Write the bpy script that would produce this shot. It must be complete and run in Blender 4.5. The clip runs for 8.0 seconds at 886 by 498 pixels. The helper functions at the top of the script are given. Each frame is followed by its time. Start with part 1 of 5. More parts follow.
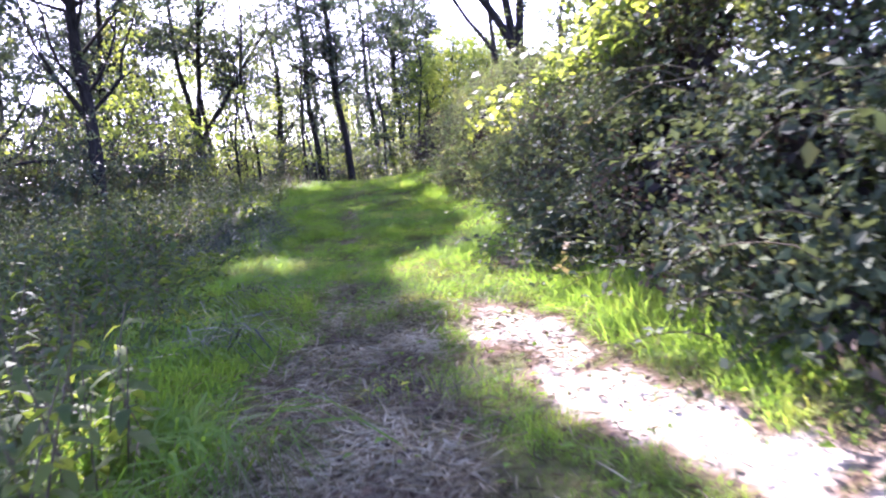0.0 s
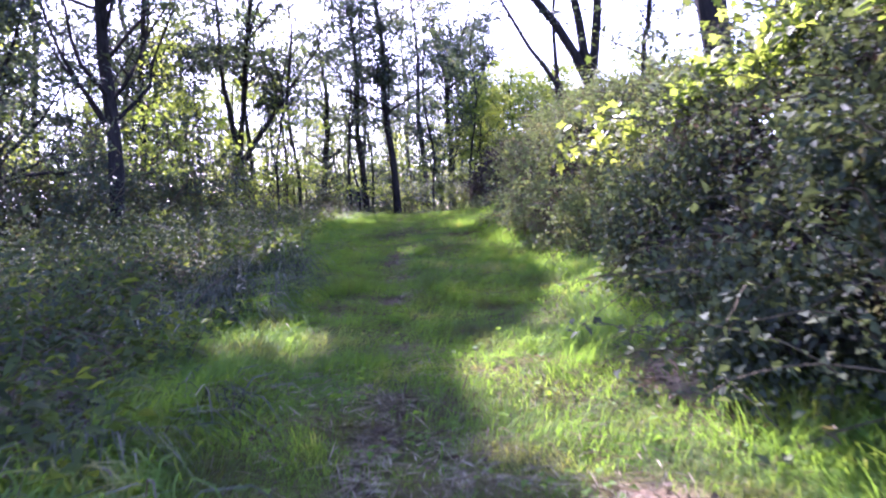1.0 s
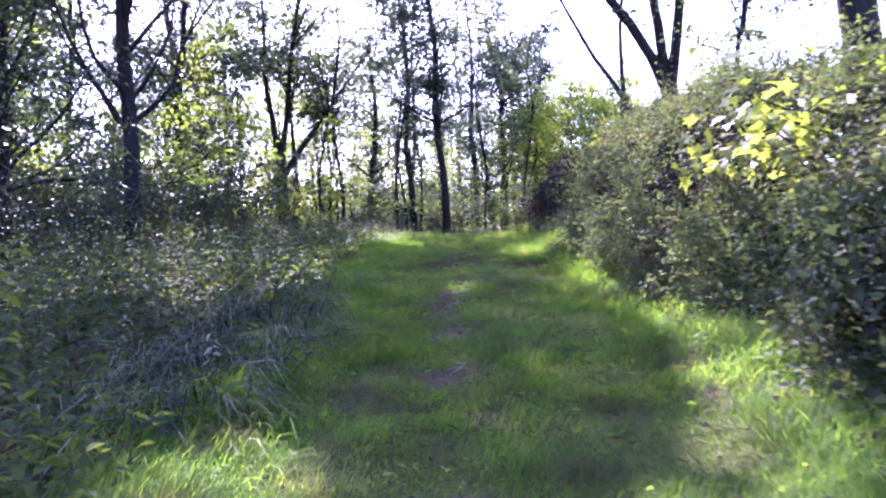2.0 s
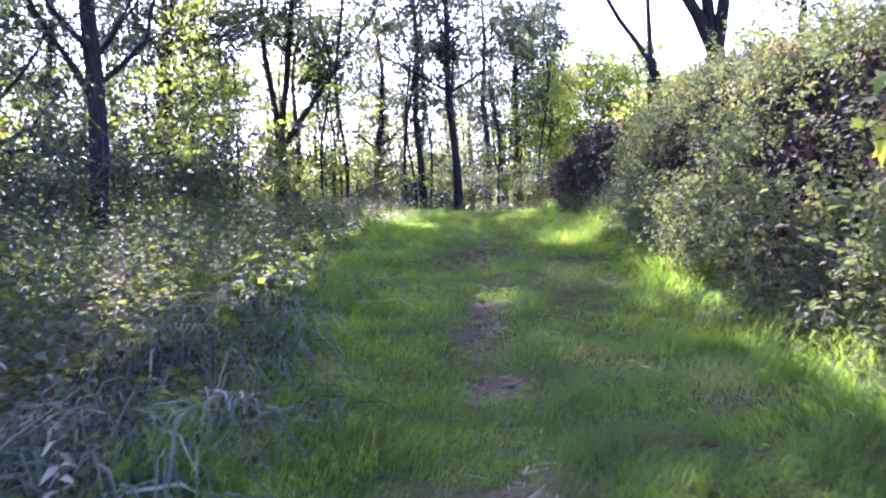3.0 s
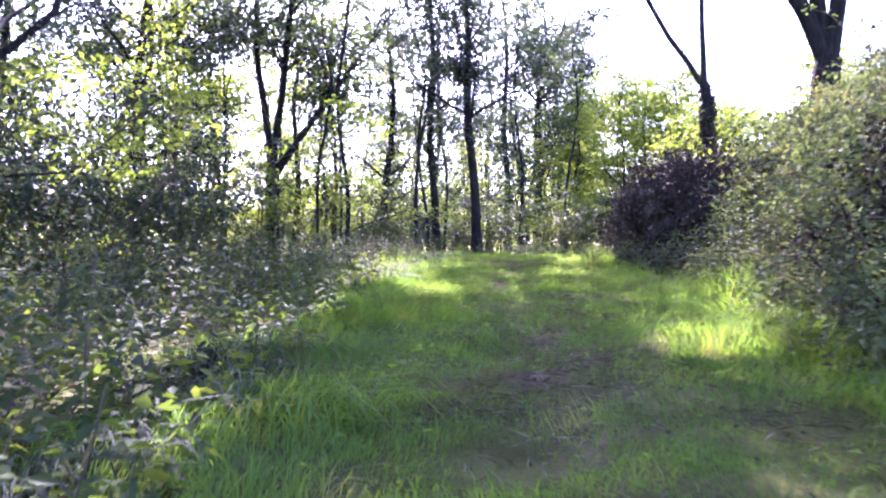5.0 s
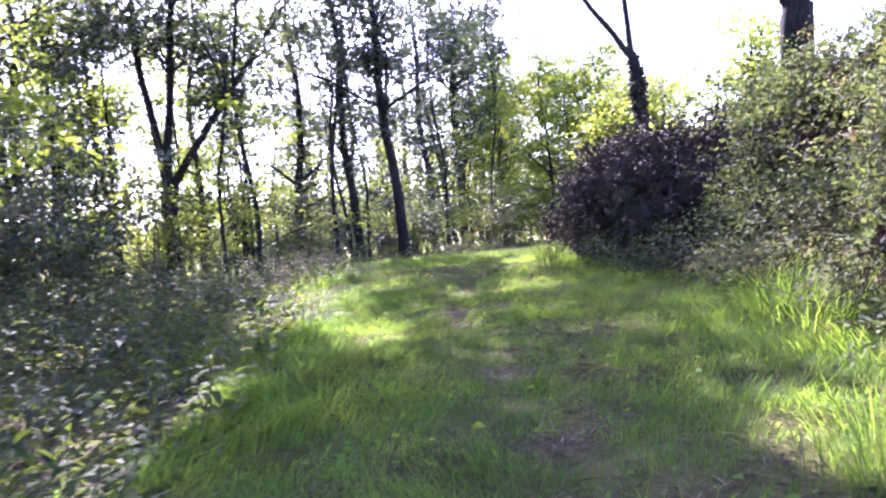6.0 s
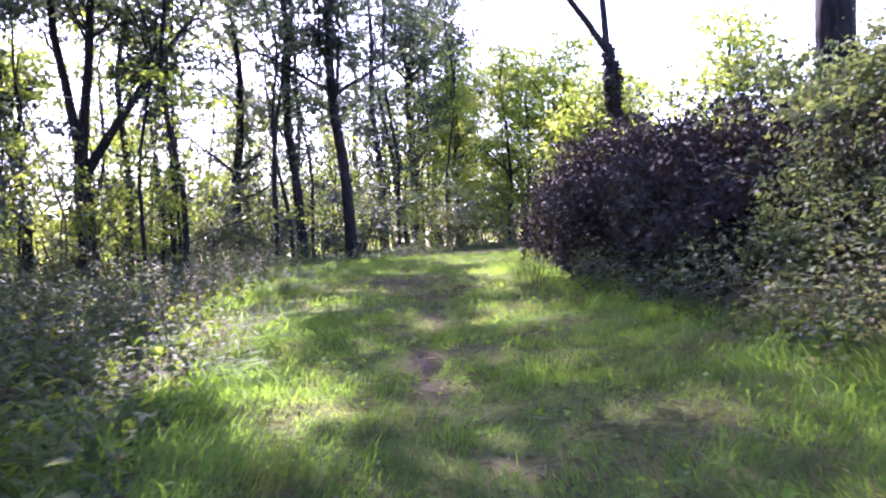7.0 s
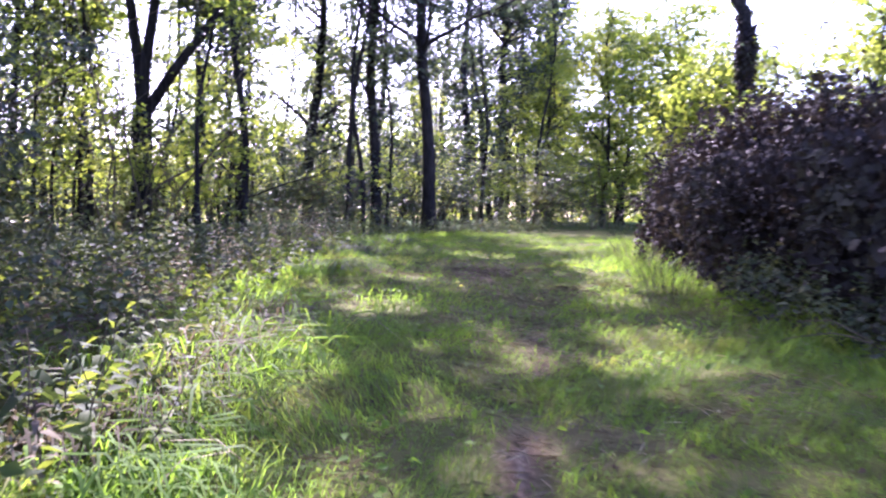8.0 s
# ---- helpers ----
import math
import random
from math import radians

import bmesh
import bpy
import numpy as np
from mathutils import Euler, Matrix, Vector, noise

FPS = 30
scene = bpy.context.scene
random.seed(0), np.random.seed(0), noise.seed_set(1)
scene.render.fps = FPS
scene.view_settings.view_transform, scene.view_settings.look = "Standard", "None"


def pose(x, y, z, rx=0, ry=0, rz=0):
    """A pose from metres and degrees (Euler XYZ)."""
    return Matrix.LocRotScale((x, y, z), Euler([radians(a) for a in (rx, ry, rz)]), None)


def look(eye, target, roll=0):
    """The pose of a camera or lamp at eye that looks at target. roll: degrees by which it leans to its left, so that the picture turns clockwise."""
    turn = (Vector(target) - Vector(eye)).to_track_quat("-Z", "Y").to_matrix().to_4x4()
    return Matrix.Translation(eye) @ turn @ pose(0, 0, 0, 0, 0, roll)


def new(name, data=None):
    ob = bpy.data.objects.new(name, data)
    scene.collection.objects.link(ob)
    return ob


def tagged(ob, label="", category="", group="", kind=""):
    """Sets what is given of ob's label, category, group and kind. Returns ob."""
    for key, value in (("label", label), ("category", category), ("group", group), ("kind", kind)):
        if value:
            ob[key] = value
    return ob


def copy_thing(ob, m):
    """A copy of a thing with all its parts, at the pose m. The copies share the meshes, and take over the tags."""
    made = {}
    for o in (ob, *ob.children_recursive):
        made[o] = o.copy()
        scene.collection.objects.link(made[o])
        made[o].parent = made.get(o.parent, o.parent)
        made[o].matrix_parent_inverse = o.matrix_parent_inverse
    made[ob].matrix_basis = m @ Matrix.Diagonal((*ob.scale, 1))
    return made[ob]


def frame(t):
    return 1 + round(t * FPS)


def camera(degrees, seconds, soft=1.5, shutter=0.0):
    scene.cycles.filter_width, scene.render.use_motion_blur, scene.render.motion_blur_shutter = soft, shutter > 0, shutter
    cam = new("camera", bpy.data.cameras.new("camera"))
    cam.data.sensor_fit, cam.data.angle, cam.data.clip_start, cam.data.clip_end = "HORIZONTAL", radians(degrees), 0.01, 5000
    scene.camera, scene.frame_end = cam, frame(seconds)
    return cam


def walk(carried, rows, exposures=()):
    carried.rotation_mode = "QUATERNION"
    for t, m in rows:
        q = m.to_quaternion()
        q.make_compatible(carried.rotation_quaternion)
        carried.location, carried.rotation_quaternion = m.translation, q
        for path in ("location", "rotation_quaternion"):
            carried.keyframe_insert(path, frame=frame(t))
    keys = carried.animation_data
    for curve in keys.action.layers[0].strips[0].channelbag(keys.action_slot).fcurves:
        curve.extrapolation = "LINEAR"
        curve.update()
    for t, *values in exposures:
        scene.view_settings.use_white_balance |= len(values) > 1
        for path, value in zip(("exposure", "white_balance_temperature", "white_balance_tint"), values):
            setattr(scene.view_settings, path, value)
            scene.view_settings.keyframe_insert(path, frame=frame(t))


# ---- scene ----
SUN_AZ, SUN_EL = -15.0, 42.0   # degrees to the right of +y, and above the horizon

cam = camera(58.0, 8.0, soft=2.2, shutter=0.25)
PATH = [
    (0, (0.0, -0.0, 0.8), (-0.0, 1.996, 0.671), -6.4),
    (0.5, (-0.136, 1.056, 0.839), (-0.203, 3.051, 0.708), -3.9),
    (1, (-0.25, 1.983, 0.911), (-0.343, 3.98, 0.877), -3.0),
    (1.5, (-0.336, 2.936, 0.966), (-0.484, 4.93, 0.964), -2.0),
    (2, (-0.464, 3.825, 1.036), (-0.674, 5.814, 1.049), -1.5),
    (2.2, (-0.51, 4.165, 1.057), (-0.765, 6.148, 1.041), -1.2),
    (3.3, (-0.845, 6.036, 1.203), (-1.034, 8.026, 1.148), -1.6),
    (3.5, (-0.882, 6.408, 1.218), (-0.992, 8.404, 1.162), -1.5),
    (4, (-0.972, 7.167, 1.267), (-0.998, 9.167, 1.226), -0.9),
    (4.5, (-1.068, 7.911, 1.322), (-1.166, 9.909, 1.325), 0.2),
    (4.7, (-1.143, 8.23, 1.352), (-1.353, 10.218, 1.389), 1.6),
    (5.8, (-1.522, 10.107, 1.619), (-1.703, 12.099, 1.619), -5.0),
    (6, (-1.559, 10.471, 1.638), (-1.62, 12.47, 1.65), -5.3),
    (6.5, (-1.637, 11.274, 1.713), (-1.629, 13.274, 1.732), -4.7),
    (7, (-1.701, 12.167, 1.78), (-1.63, 14.166, 1.773), -3.3),
    (7.5, (-1.733, 13.061, 1.829), (-1.659, 15.06, 1.805), -0.9),
    (8, (-1.792, 14.0, 1.866), (-1.916, 15.995, 1.787), 1.6),
]
walk(cam, [(t, look(eye, target, roll)) for t, eye, target, roll in PATH],
     exposures=[(0.0, 2.98, 5300, 48), (1.0, 2.68, 5100, 54), (2.0, 2.78, 5050, 56), (3.5, 3.18, 5200, 52), (5.0, 3.18, 5200, 52), (6.5, 2.96, 5250, 53), (8.0, 2.8, 5250, 54)])

# ---------------------------------------------------------------- light
world = bpy.data.worlds.new("sky")
scene.world = world
world.use_nodes = True
sky = world.node_tree.nodes.new("ShaderNodeTexSky")
sky.sky_type, sky.sun_disc = "NISHITA", False
sky.sun_elevation, sky.sun_rotation = radians(SUN_EL), radians(SUN_AZ)
sky.air_density, sky.dust_density = 1.0, 2.0
background = world.node_tree.nodes["Background"]
background.inputs["Strength"].default_value = 0.11
world.node_tree.links.new(sky.outputs[0], background.inputs["Color"])

sun_data = bpy.data.lights.new("sun", "SUN")
sun_data.energy, sun_data.angle, sun_data.color = 5.0, radians(0.53), (1.0, 0.91, 0.74)
sun = new("sun", sun_data)
sun_way = Vector((math.sin(radians(SUN_AZ)) * math.cos(radians(SUN_EL)),
                  math.cos(radians(SUN_AZ)) * math.cos(radians(SUN_EL)), math.sin(radians(SUN_EL))))
sun.matrix_world = look(sun_way * 80, (0, 0, 0))


# ---------------------------------------------------------------- materials
def material(name):
    m = bpy.data.materials.new(name)
    m.use_nodes = True
    m.node_tree.nodes.clear()
    return m, m.node_tree.nodes, m.node_tree.links


def ramp_of(nodes, stops):
    r = nodes.new("ShaderNodeValToRGB")
    while len(r.color_ramp.elements) < len(stops):
        r.color_ramp.elements.new(0.5)
    for e, (at, c) in zip(r.color_ramp.elements, stops):
        e.position, e.color = at, (*c, 1)
    return r


def leaf_material(name, stops, glow, through_share=0.4, rough=0.45, coarse=1.2, shine=0.2, single=0.36):
    """A leaf: each blade has its own shade, larger patches drift in tone, and light passes through it."""
    m, nodes, links = material(name)
    geo = nodes.new("ShaderNodeNewGeometry")
    noise_n = nodes.new("ShaderNodeTexNoise")
    noise_n.inputs["Scale"].default_value = coarse
    noise_n.inputs["Detail"].default_value = 3
    links.new(geo.outputs["Position"], noise_n.inputs["Vector"])
    add = nodes.new("ShaderNodeMath")
    add.operation = "MULTIPLY_ADD"
    add.inputs[1].default_value = single
    links.new(geo.outputs["Random Per Island"], add.inputs[0])
    sub = nodes.new("ShaderNodeMath")
    sub.operation = "MULTIPLY_ADD"
    sub.inputs[1].default_value, sub.inputs[2].default_value = 2.3, -0.65 - single / 2
    links.new(noise_n.outputs["Fac"], sub.inputs[0])
    links.new(sub.outputs[0], add.inputs[2])
    ramp = ramp_of(nodes, stops)
    links.new(add.outputs[0], ramp.inputs["Fac"])
    skin = nodes.new("ShaderNodeBsdfPrincipled")
    skin.inputs["Roughness"].default_value = rough
    skin.inputs["Specular IOR Level"].default_value = shine
    links.new(ramp.outputs["Color"], skin.inputs["Base Color"])
    glow_mix = nodes.new("ShaderNodeMix")
    glow_mix.data_type, glow_mix.blend_type = "RGBA", "MULTIPLY"
    glow_mix.inputs["Factor"].default_value = 1.0
    links.new(ramp.outputs["Color"], glow_mix.inputs["A"])
    glow_mix.inputs["B"].default_value = (*glow, 1)
    trans = nodes.new("ShaderNodeBsdfTranslucent")
    links.new(glow_mix.outputs["Result"], trans.inputs["Color"])
    mix = nodes.new("ShaderNodeMixShader")
    mix.inputs["Fac"].default_value = through_share
    links.new(skin.outputs[0], mix.inputs[1])
    links.new(trans.outputs[0], mix.inputs[2])
    out = nodes.new("ShaderNodeOutputMaterial")
    links.new(mix.outputs[0], out.inputs["Surface"])
    return m


def bark_material(name, dark, light, scale=9.0):
    m, nodes, links = material(name)
    tex = nodes.new("ShaderNodeTexCoord")
    mapping = nodes.new("ShaderNodeMapping")
    mapping.inputs["Scale"].default_value = (1, 1, 0.18)
    links.new(tex.outputs["Object"], mapping.inputs["Vector"])
    fine = nodes.new("ShaderNodeTexNoise")
    fine.inputs["Scale"].default_value, fine.inputs["Detail"].default_value = scale * 3, 6
    links.new(mapping.outputs[0], fine.inputs["Vector"])
    broad = nodes.new("ShaderNodeTexNoise")
    broad.inputs["Scale"].default_value = 1.7
    links.new(tex.outputs["Object"], broad.inputs["Vector"])
    both = nodes.new("ShaderNodeMath")
    both.operation = "MULTIPLY_ADD"
    both.inputs[1].default_value = 0.6
    links.new(fine.outputs["Fac"], both.inputs[0])
    half = nodes.new("ShaderNodeMath")
    half.operation = "MULTIPLY"
    half.inputs[1].default_value = 0.4
    links.new(broad.outputs["Fac"], half.inputs[0])
    links.new(half.outputs[0], both.inputs[2])
    ramp = ramp_of(nodes, [(0.35, dark), (0.65, light)])
    links.new(both.outputs[0], ramp.inputs["Fac"])
    bump = nodes.new("ShaderNodeBump")
    bump.inputs["Strength"].default_value, bump.inputs["Distance"].default_value = 0.7, 0.02
    links.new(fine.outputs["Fac"], bump.inputs["Height"])
    skin = nodes.new("ShaderNodeBsdfPrincipled")
    skin.inputs["Roughness"].default_value = 0.9
    skin.inputs["Specular IOR Level"].default_value = 0.1
    links.new(ramp.outputs["Color"], skin.inputs["Base Color"])
    links.new(bump.outputs[0], skin.inputs["Normal"])
    out = nodes.new("ShaderNodeOutputMaterial")
    links.new(skin.outputs[0], out.inputs["Surface"])
    return m


def soil_material():
    """Woodland soil: dark litter under the plants, brown earth where worn, paler trodden earth where the mesh says it
    is bare.
    """
    m, nodes, links = material("soil")
    geo = nodes.new("ShaderNodeNewGeometry")
    fine = nodes.new("ShaderNodeTexNoise")
    fine.inputs["Scale"].default_value, fine.inputs["Detail"].default_value = 38, 8
    broad = nodes.new("ShaderNodeTexNoise")
    broad.inputs["Scale"].default_value, broad.inputs["Detail"].default_value = 3.1, 5
    for n in (fine, broad):
        links.new(geo.outputs["Position"], n.inputs["Vector"])
    litter = ramp_of(nodes, [(0.3, (0.035, 0.04, 0.013)), (0.5, (0.072, 0.08, 0.022)), (0.72, (0.13, 0.115, 0.045))])
    # strong sunlight on the washed-out strip is put into this paler earth
    bare = ramp_of(nodes, [(0.32, (0.20, 0.165, 0.115)), (0.45, (0.39, 0.34, 0.25)), (0.64, (0.56, 0.50, 0.39))])
    mixed = nodes.new("ShaderNodeMath")
    mixed.operation = "MULTIPLY_ADD"
    mixed.inputs[1].default_value, mixed.inputs[2].default_value = 0.5, 0.0
    links.new(fine.outputs["Fac"], mixed.inputs[0])
    half = nodes.new("ShaderNodeMath")
    half.operation = "MULTIPLY"
    half.inputs[1].default_value = 0.5
    links.new(broad.outputs["Fac"], half.inputs[0])
    links.new(half.outputs[0], mixed.inputs[2])
    links.new(mixed.outputs[0], litter.inputs["Fac"])
    links.new(mixed.outputs[0], bare.inputs["Fac"])
    worn = nodes.new("ShaderNodeAttribute")
    worn.attribute_name = "worn"
    mix = nodes.new("ShaderNodeMix")
    mix.data_type = "RGBA"
    brown_earth = ramp_of(nodes, [(0.3, (0.05, 0.034, 0.021)), (0.5, (0.105, 0.074, 0.046)), (0.7, (0.19, 0.145, 0.09))])
    links.new(mixed.outputs[0], brown_earth.inputs["Fac"])
    shares = []
    for low, high in ((0.18, 0.5), (0.5, 1.0)):
        s = nodes.new("ShaderNodeMapRange")
        s.inputs["From Min"].default_value, s.inputs["From Max"].default_value = low, high
        links.new(worn.outputs["Fac"], s.inputs["Value"])
        shares.append(s)
    earth = nodes.new("ShaderNodeMix")
    earth.data_type = "RGBA"
    links.new(shares[0].outputs[0], earth.inputs["Factor"])
    links.new(litter.outputs["Color"], earth.inputs["A"])
    links.new(brown_earth.outputs["Color"], earth.inputs["B"])
    links.new(shares[1].outputs[0], mix.inputs["Factor"])
    links.new(earth.outputs["Result"], mix.inputs["A"])
    links.new(bare.outputs["Color"], mix.inputs["B"])
    field = nodes.new("ShaderNodeAttribute")
    field.attribute_name = "meadow"
    meadow = ramp_of(nodes, [(0.35, (0.03, 0.055, 0.014)), (0.65, (0.06, 0.09, 0.022))])
    links.new(broad.outputs["Fac"], meadow.inputs["Fac"])
    mix2 = nodes.new("ShaderNodeMix")
    mix2.data_type = "RGBA"
    links.new(field.outputs["Fac"], mix2.inputs["Factor"])
    links.new(mix.outputs["Result"], mix2.inputs["A"])
    links.new(meadow.outputs["Color"], mix2.inputs["B"])
    bump = nodes.new("ShaderNodeBump")
    bump.inputs["Strength"].default_value, bump.inputs["Distance"].default_value = 0.6, 0.016
    links.new(fine.outputs["Fac"], bump.inputs["Height"])
    skin = nodes.new("ShaderNodeBsdfPrincipled")
    skin.inputs["Roughness"].default_value = 0.95
    skin.inputs["Specular IOR Level"].default_value = 0.04
    links.new(mix2.outputs["Result"], skin.inputs["Base Color"])
    links.new(bump.outputs[0], skin.inputs["Normal"])
    out = nodes.new("ShaderNodeOutputMaterial")
    links.new(skin.outputs[0], out.inputs["Surface"])
    return m


SOIL = soil_material()
GRASS = leaf_material("grass", [(0.0, (0.078, 0.084, 0.04)), (0.25, (0.082, 0.125, 0.034)), (0.55, (0.096, 0.175, 0.031)), (0.85, (0.135, 0.20, 0.04)), (1.0, (0.23, 0.24, 0.088))], (2.4, 2.3, 0.8), 0.44, 0.65, 2.4, 0.06, 0.25)
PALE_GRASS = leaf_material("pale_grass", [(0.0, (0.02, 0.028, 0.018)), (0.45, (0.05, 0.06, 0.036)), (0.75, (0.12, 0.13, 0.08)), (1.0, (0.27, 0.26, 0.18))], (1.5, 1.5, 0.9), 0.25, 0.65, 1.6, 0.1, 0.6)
STRAW = leaf_material("straw", [(0.0, (0.09, 0.066, 0.05)), (0.5, (0.20, 0.172, 0.10)), (1.0, (0.42, 0.37, 0.24))], (1.1, 1.0, 0.8), 0.15, 0.75, 3.0, 0.06, 0.5)
THATCH = leaf_material("thatch", [(0.0, (0.06, 0.052, 0.034)), (0.5, (0.13, 0.115, 0.07)), (1.0, (0.24, 0.21, 0.135))], (1.2, 1.1, 0.8), 0.25, 0.8, 1.2, 0.05)
BRAMBLE = leaf_material("bramble_leaf", [(0.0, (0.026, 0.025, 0.02)), (0.25, (0.04, 0.047, 0.028)), (0.55, (0.06, 0.078, 0.04)), (0.85, (0.11, 0.13, 0.056)), (1.0, (0.16, 0.13, 0.075))], (1.7, 1.75, 0.9), 0.24, 0.75, 2.6, 0.1, 0.24)
HERB = leaf_material("herb_leaf", [(0.0, (0.017, 0.026, 0.013)), (0.5, (0.048, 0.073, 0.022)), (1.0, (0.115, 0.14, 0.036))], (2.5, 2.4, 0.75), 0.42, 0.65, 1.6, 0.1)
TREE_LEAF = leaf_material("tree_leaf", [(0.0, (0.018, 0.027, 0.022)), (0.4, (0.034, 0.047, 0.033)), (0.75, (0.065, 0.085, 0.04)), (1.0, (0.16, 0.16, 0.05))], (1.7, 1.75, 1.05), 0.34, 0.5, 0.35, 0.3)
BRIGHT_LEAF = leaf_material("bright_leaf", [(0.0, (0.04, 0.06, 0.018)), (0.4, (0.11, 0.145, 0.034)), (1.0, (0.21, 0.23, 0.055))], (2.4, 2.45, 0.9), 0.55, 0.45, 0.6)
# ivy leaf, darkened further to carry the shade of hedge and thicket
IVY_SHADE = leaf_material("ivy_shade_leaf", [(0.0, (0.018, 0.013, 0.014)), (0.6, (0.032, 0.026, 0.024)), (1.0, (0.06, 0.055, 0.036))], (1.3, 1.2, 0.9), 0.15, 0.7, shine=0.1)
# hedge leaf, dusty and also lightened for the sun that falls on it
LIT_DUSTY = leaf_material("lit_dusty_leaf", [(0.0, (0.04, 0.036, 0.027)), (0.22, (0.062, 0.066, 0.036)), (0.45, (0.09, 0.12, 0.048)), (0.75, (0.14, 0.168, 0.066)), (0.9, (0.2, 0.2, 0.078)), (1.0, (0.16, 0.125, 0.078))], (1.8, 1.8, 0.95), 0.28, 0.75, 2.6, 0.1, 0.2)
DEAD = leaf_material("dead_leaf", [(0.0, (0.04, 0.028, 0.022)), (0.5, (0.09, 0.065, 0.046)), (1.0, (0.19, 0.15, 0.105))], (1.1, 1.0, 0.8), 0.15, 0.8, 1.2, 0.06)
BARK = bark_material("bark", (0.009, 0.008, 0.008), (0.04, 0.034, 0.032))
STEM = bark_material("stem", (0.06, 0.05, 0.03), (0.16, 0.13, 0.08), 20)


# ---------------------------------------------------------------- mesh helpers
def mesh_of(name, verts, tris, quads=()):
    verts = np.asarray(verts, np.float32).reshape(-1, 3)
    tris = np.asarray(tris, np.int32).reshape(-1, 3)
    quads = np.asarray(quads, np.int32).reshape(-1, 4)
    me = bpy.data.meshes.new(name)
    me.vertices.add(len(verts))
    me.vertices.foreach_set("co", verts.ravel())
    me.loops.add(tris.size + quads.size)
    me.loops.foreach_set("vertex_index", np.concatenate([tris.ravel(), quads.ravel()]).astype(np.int32))
    me.polygons.add(len(tris) + len(quads))
    starts = np.concatenate([np.arange(len(tris)) * 3, tris.size + np.arange(len(quads)) * 4]).astype(np.int32)
    me.polygons.foreach_set("loop_start", starts)
    me.update(calc_edges=True)
    return me


def part(name, data, mat, parent=None, label=""):
    """One mesh object, from (verts, tris, quads), under a thing or a part."""
    me = mesh_of(name, *data)
    me.materials.append(mat)
    ob = new(name, me)
    if len(data) > 2 and len(data[2]):
        me.polygons.foreach_set("use_smooth", np.ones(len(me.polygons), bool))
    if parent is not None:
        ob.parent = parent
    if label:
        ob["label"] = label
    return ob


def merged(*sets):
    V, T, Q, n = [], [], [], 0
    for s in sets:
        v, t = np.asarray(s[0]).reshape(-1, 3), np.asarray(s[1], int).reshape(-1, 3)
        q = np.asarray(s[2] if len(s) > 2 else [], int).reshape(-1, 4)
        V.append(v), T.append(t + n), Q.append(q + n)
        n += len(v)
    return np.concatenate(V), np.concatenate(T), np.concatenate(Q)


def unit(v):
    return v / np.maximum(np.linalg.norm(v, axis=-1, keepdims=True), 1e-9)


def leaves(rng, at, way, face, length, width, fine=True, droop=0.15):
    """Pointed leaves: base at, along way, facing face, folded a little along the midrib."""
    n = len(at)
    way = unit(way)
    side = unit(np.cross(way, face))
    up = np.cross(side, way)
    L, W = np.asarray(length).reshape(-1, 1) * np.ones((n, 1)), np.asarray(width).reshape(-1, 1) * np.ones((n, 1))
    if fine:
        rows = [at,
                at + way * L * 0.34 + side * W * 0.5 + up * W * 0.14, at + way * L * 0.34 - side * W * 0.5 + up * W * 0.14,
                at + way * L * 0.68 + side * W * 0.34 - up * L * droop * 0.3, at + way * L * 0.68 - side * W * 0.34 - up * L * droop * 0.3,
                at + way * L - up * L * droop]
        tri = np.array([[0, 1, 2], [1, 3, 2], [2, 3, 4], [3, 5, 4]])
    else:
        rows = [at, at + way * L * 0.45 + side * W * 0.5 + up * W * 0.15, at + way * L - up * L * droop, at + way * L * 0.45 - side * W * 0.5 + up * W * 0.15]
        tri = np.array([[0, 1, 2], [0, 2, 3]])
    V = np.stack(rows, 1)
    k = V.shape[1]
    T = (tri[None] + (np.arange(n) * k)[:, None, None]).reshape(-1, 3)
    return V.reshape(-1, 3), T


def blades(rng, at, height, width, lean, az):
    """Grass blades: narrow strips folded once, that bend over to az."""
    n = len(at)
    h, w, lean = (np.asarray(a).reshape(-1, 1) * np.ones((n, 1)) for a in (height, width, lean))
    to = np.stack([np.cos(az), np.sin(az), 0 * az], 1)
    turn = az + math.pi / 2 + rng.normal(0, 0.6, n)
    side = np.stack([np.cos(turn), np.sin(turn), 0 * az], 1)
    z = np.array([0, 0, 1.0])
    mid = at + to * h * lean * 0.3 + z * h * (0.55 - 0.1 * lean)
    tip = at + to * h * lean + z * h * np.maximum(1.0 - 0.45 * lean * lean, 0.05)
    V = np.stack([at, mid - side * w * 0.55, mid + side * w * 0.55, tip], 1)
    tri = np.array([[0, 2, 1], [1, 2, 3]])
    T = (tri[None] + (np.arange(n) * 4)[:, None, None]).reshape(-1, 3)
    return V.reshape(-1, 3), T


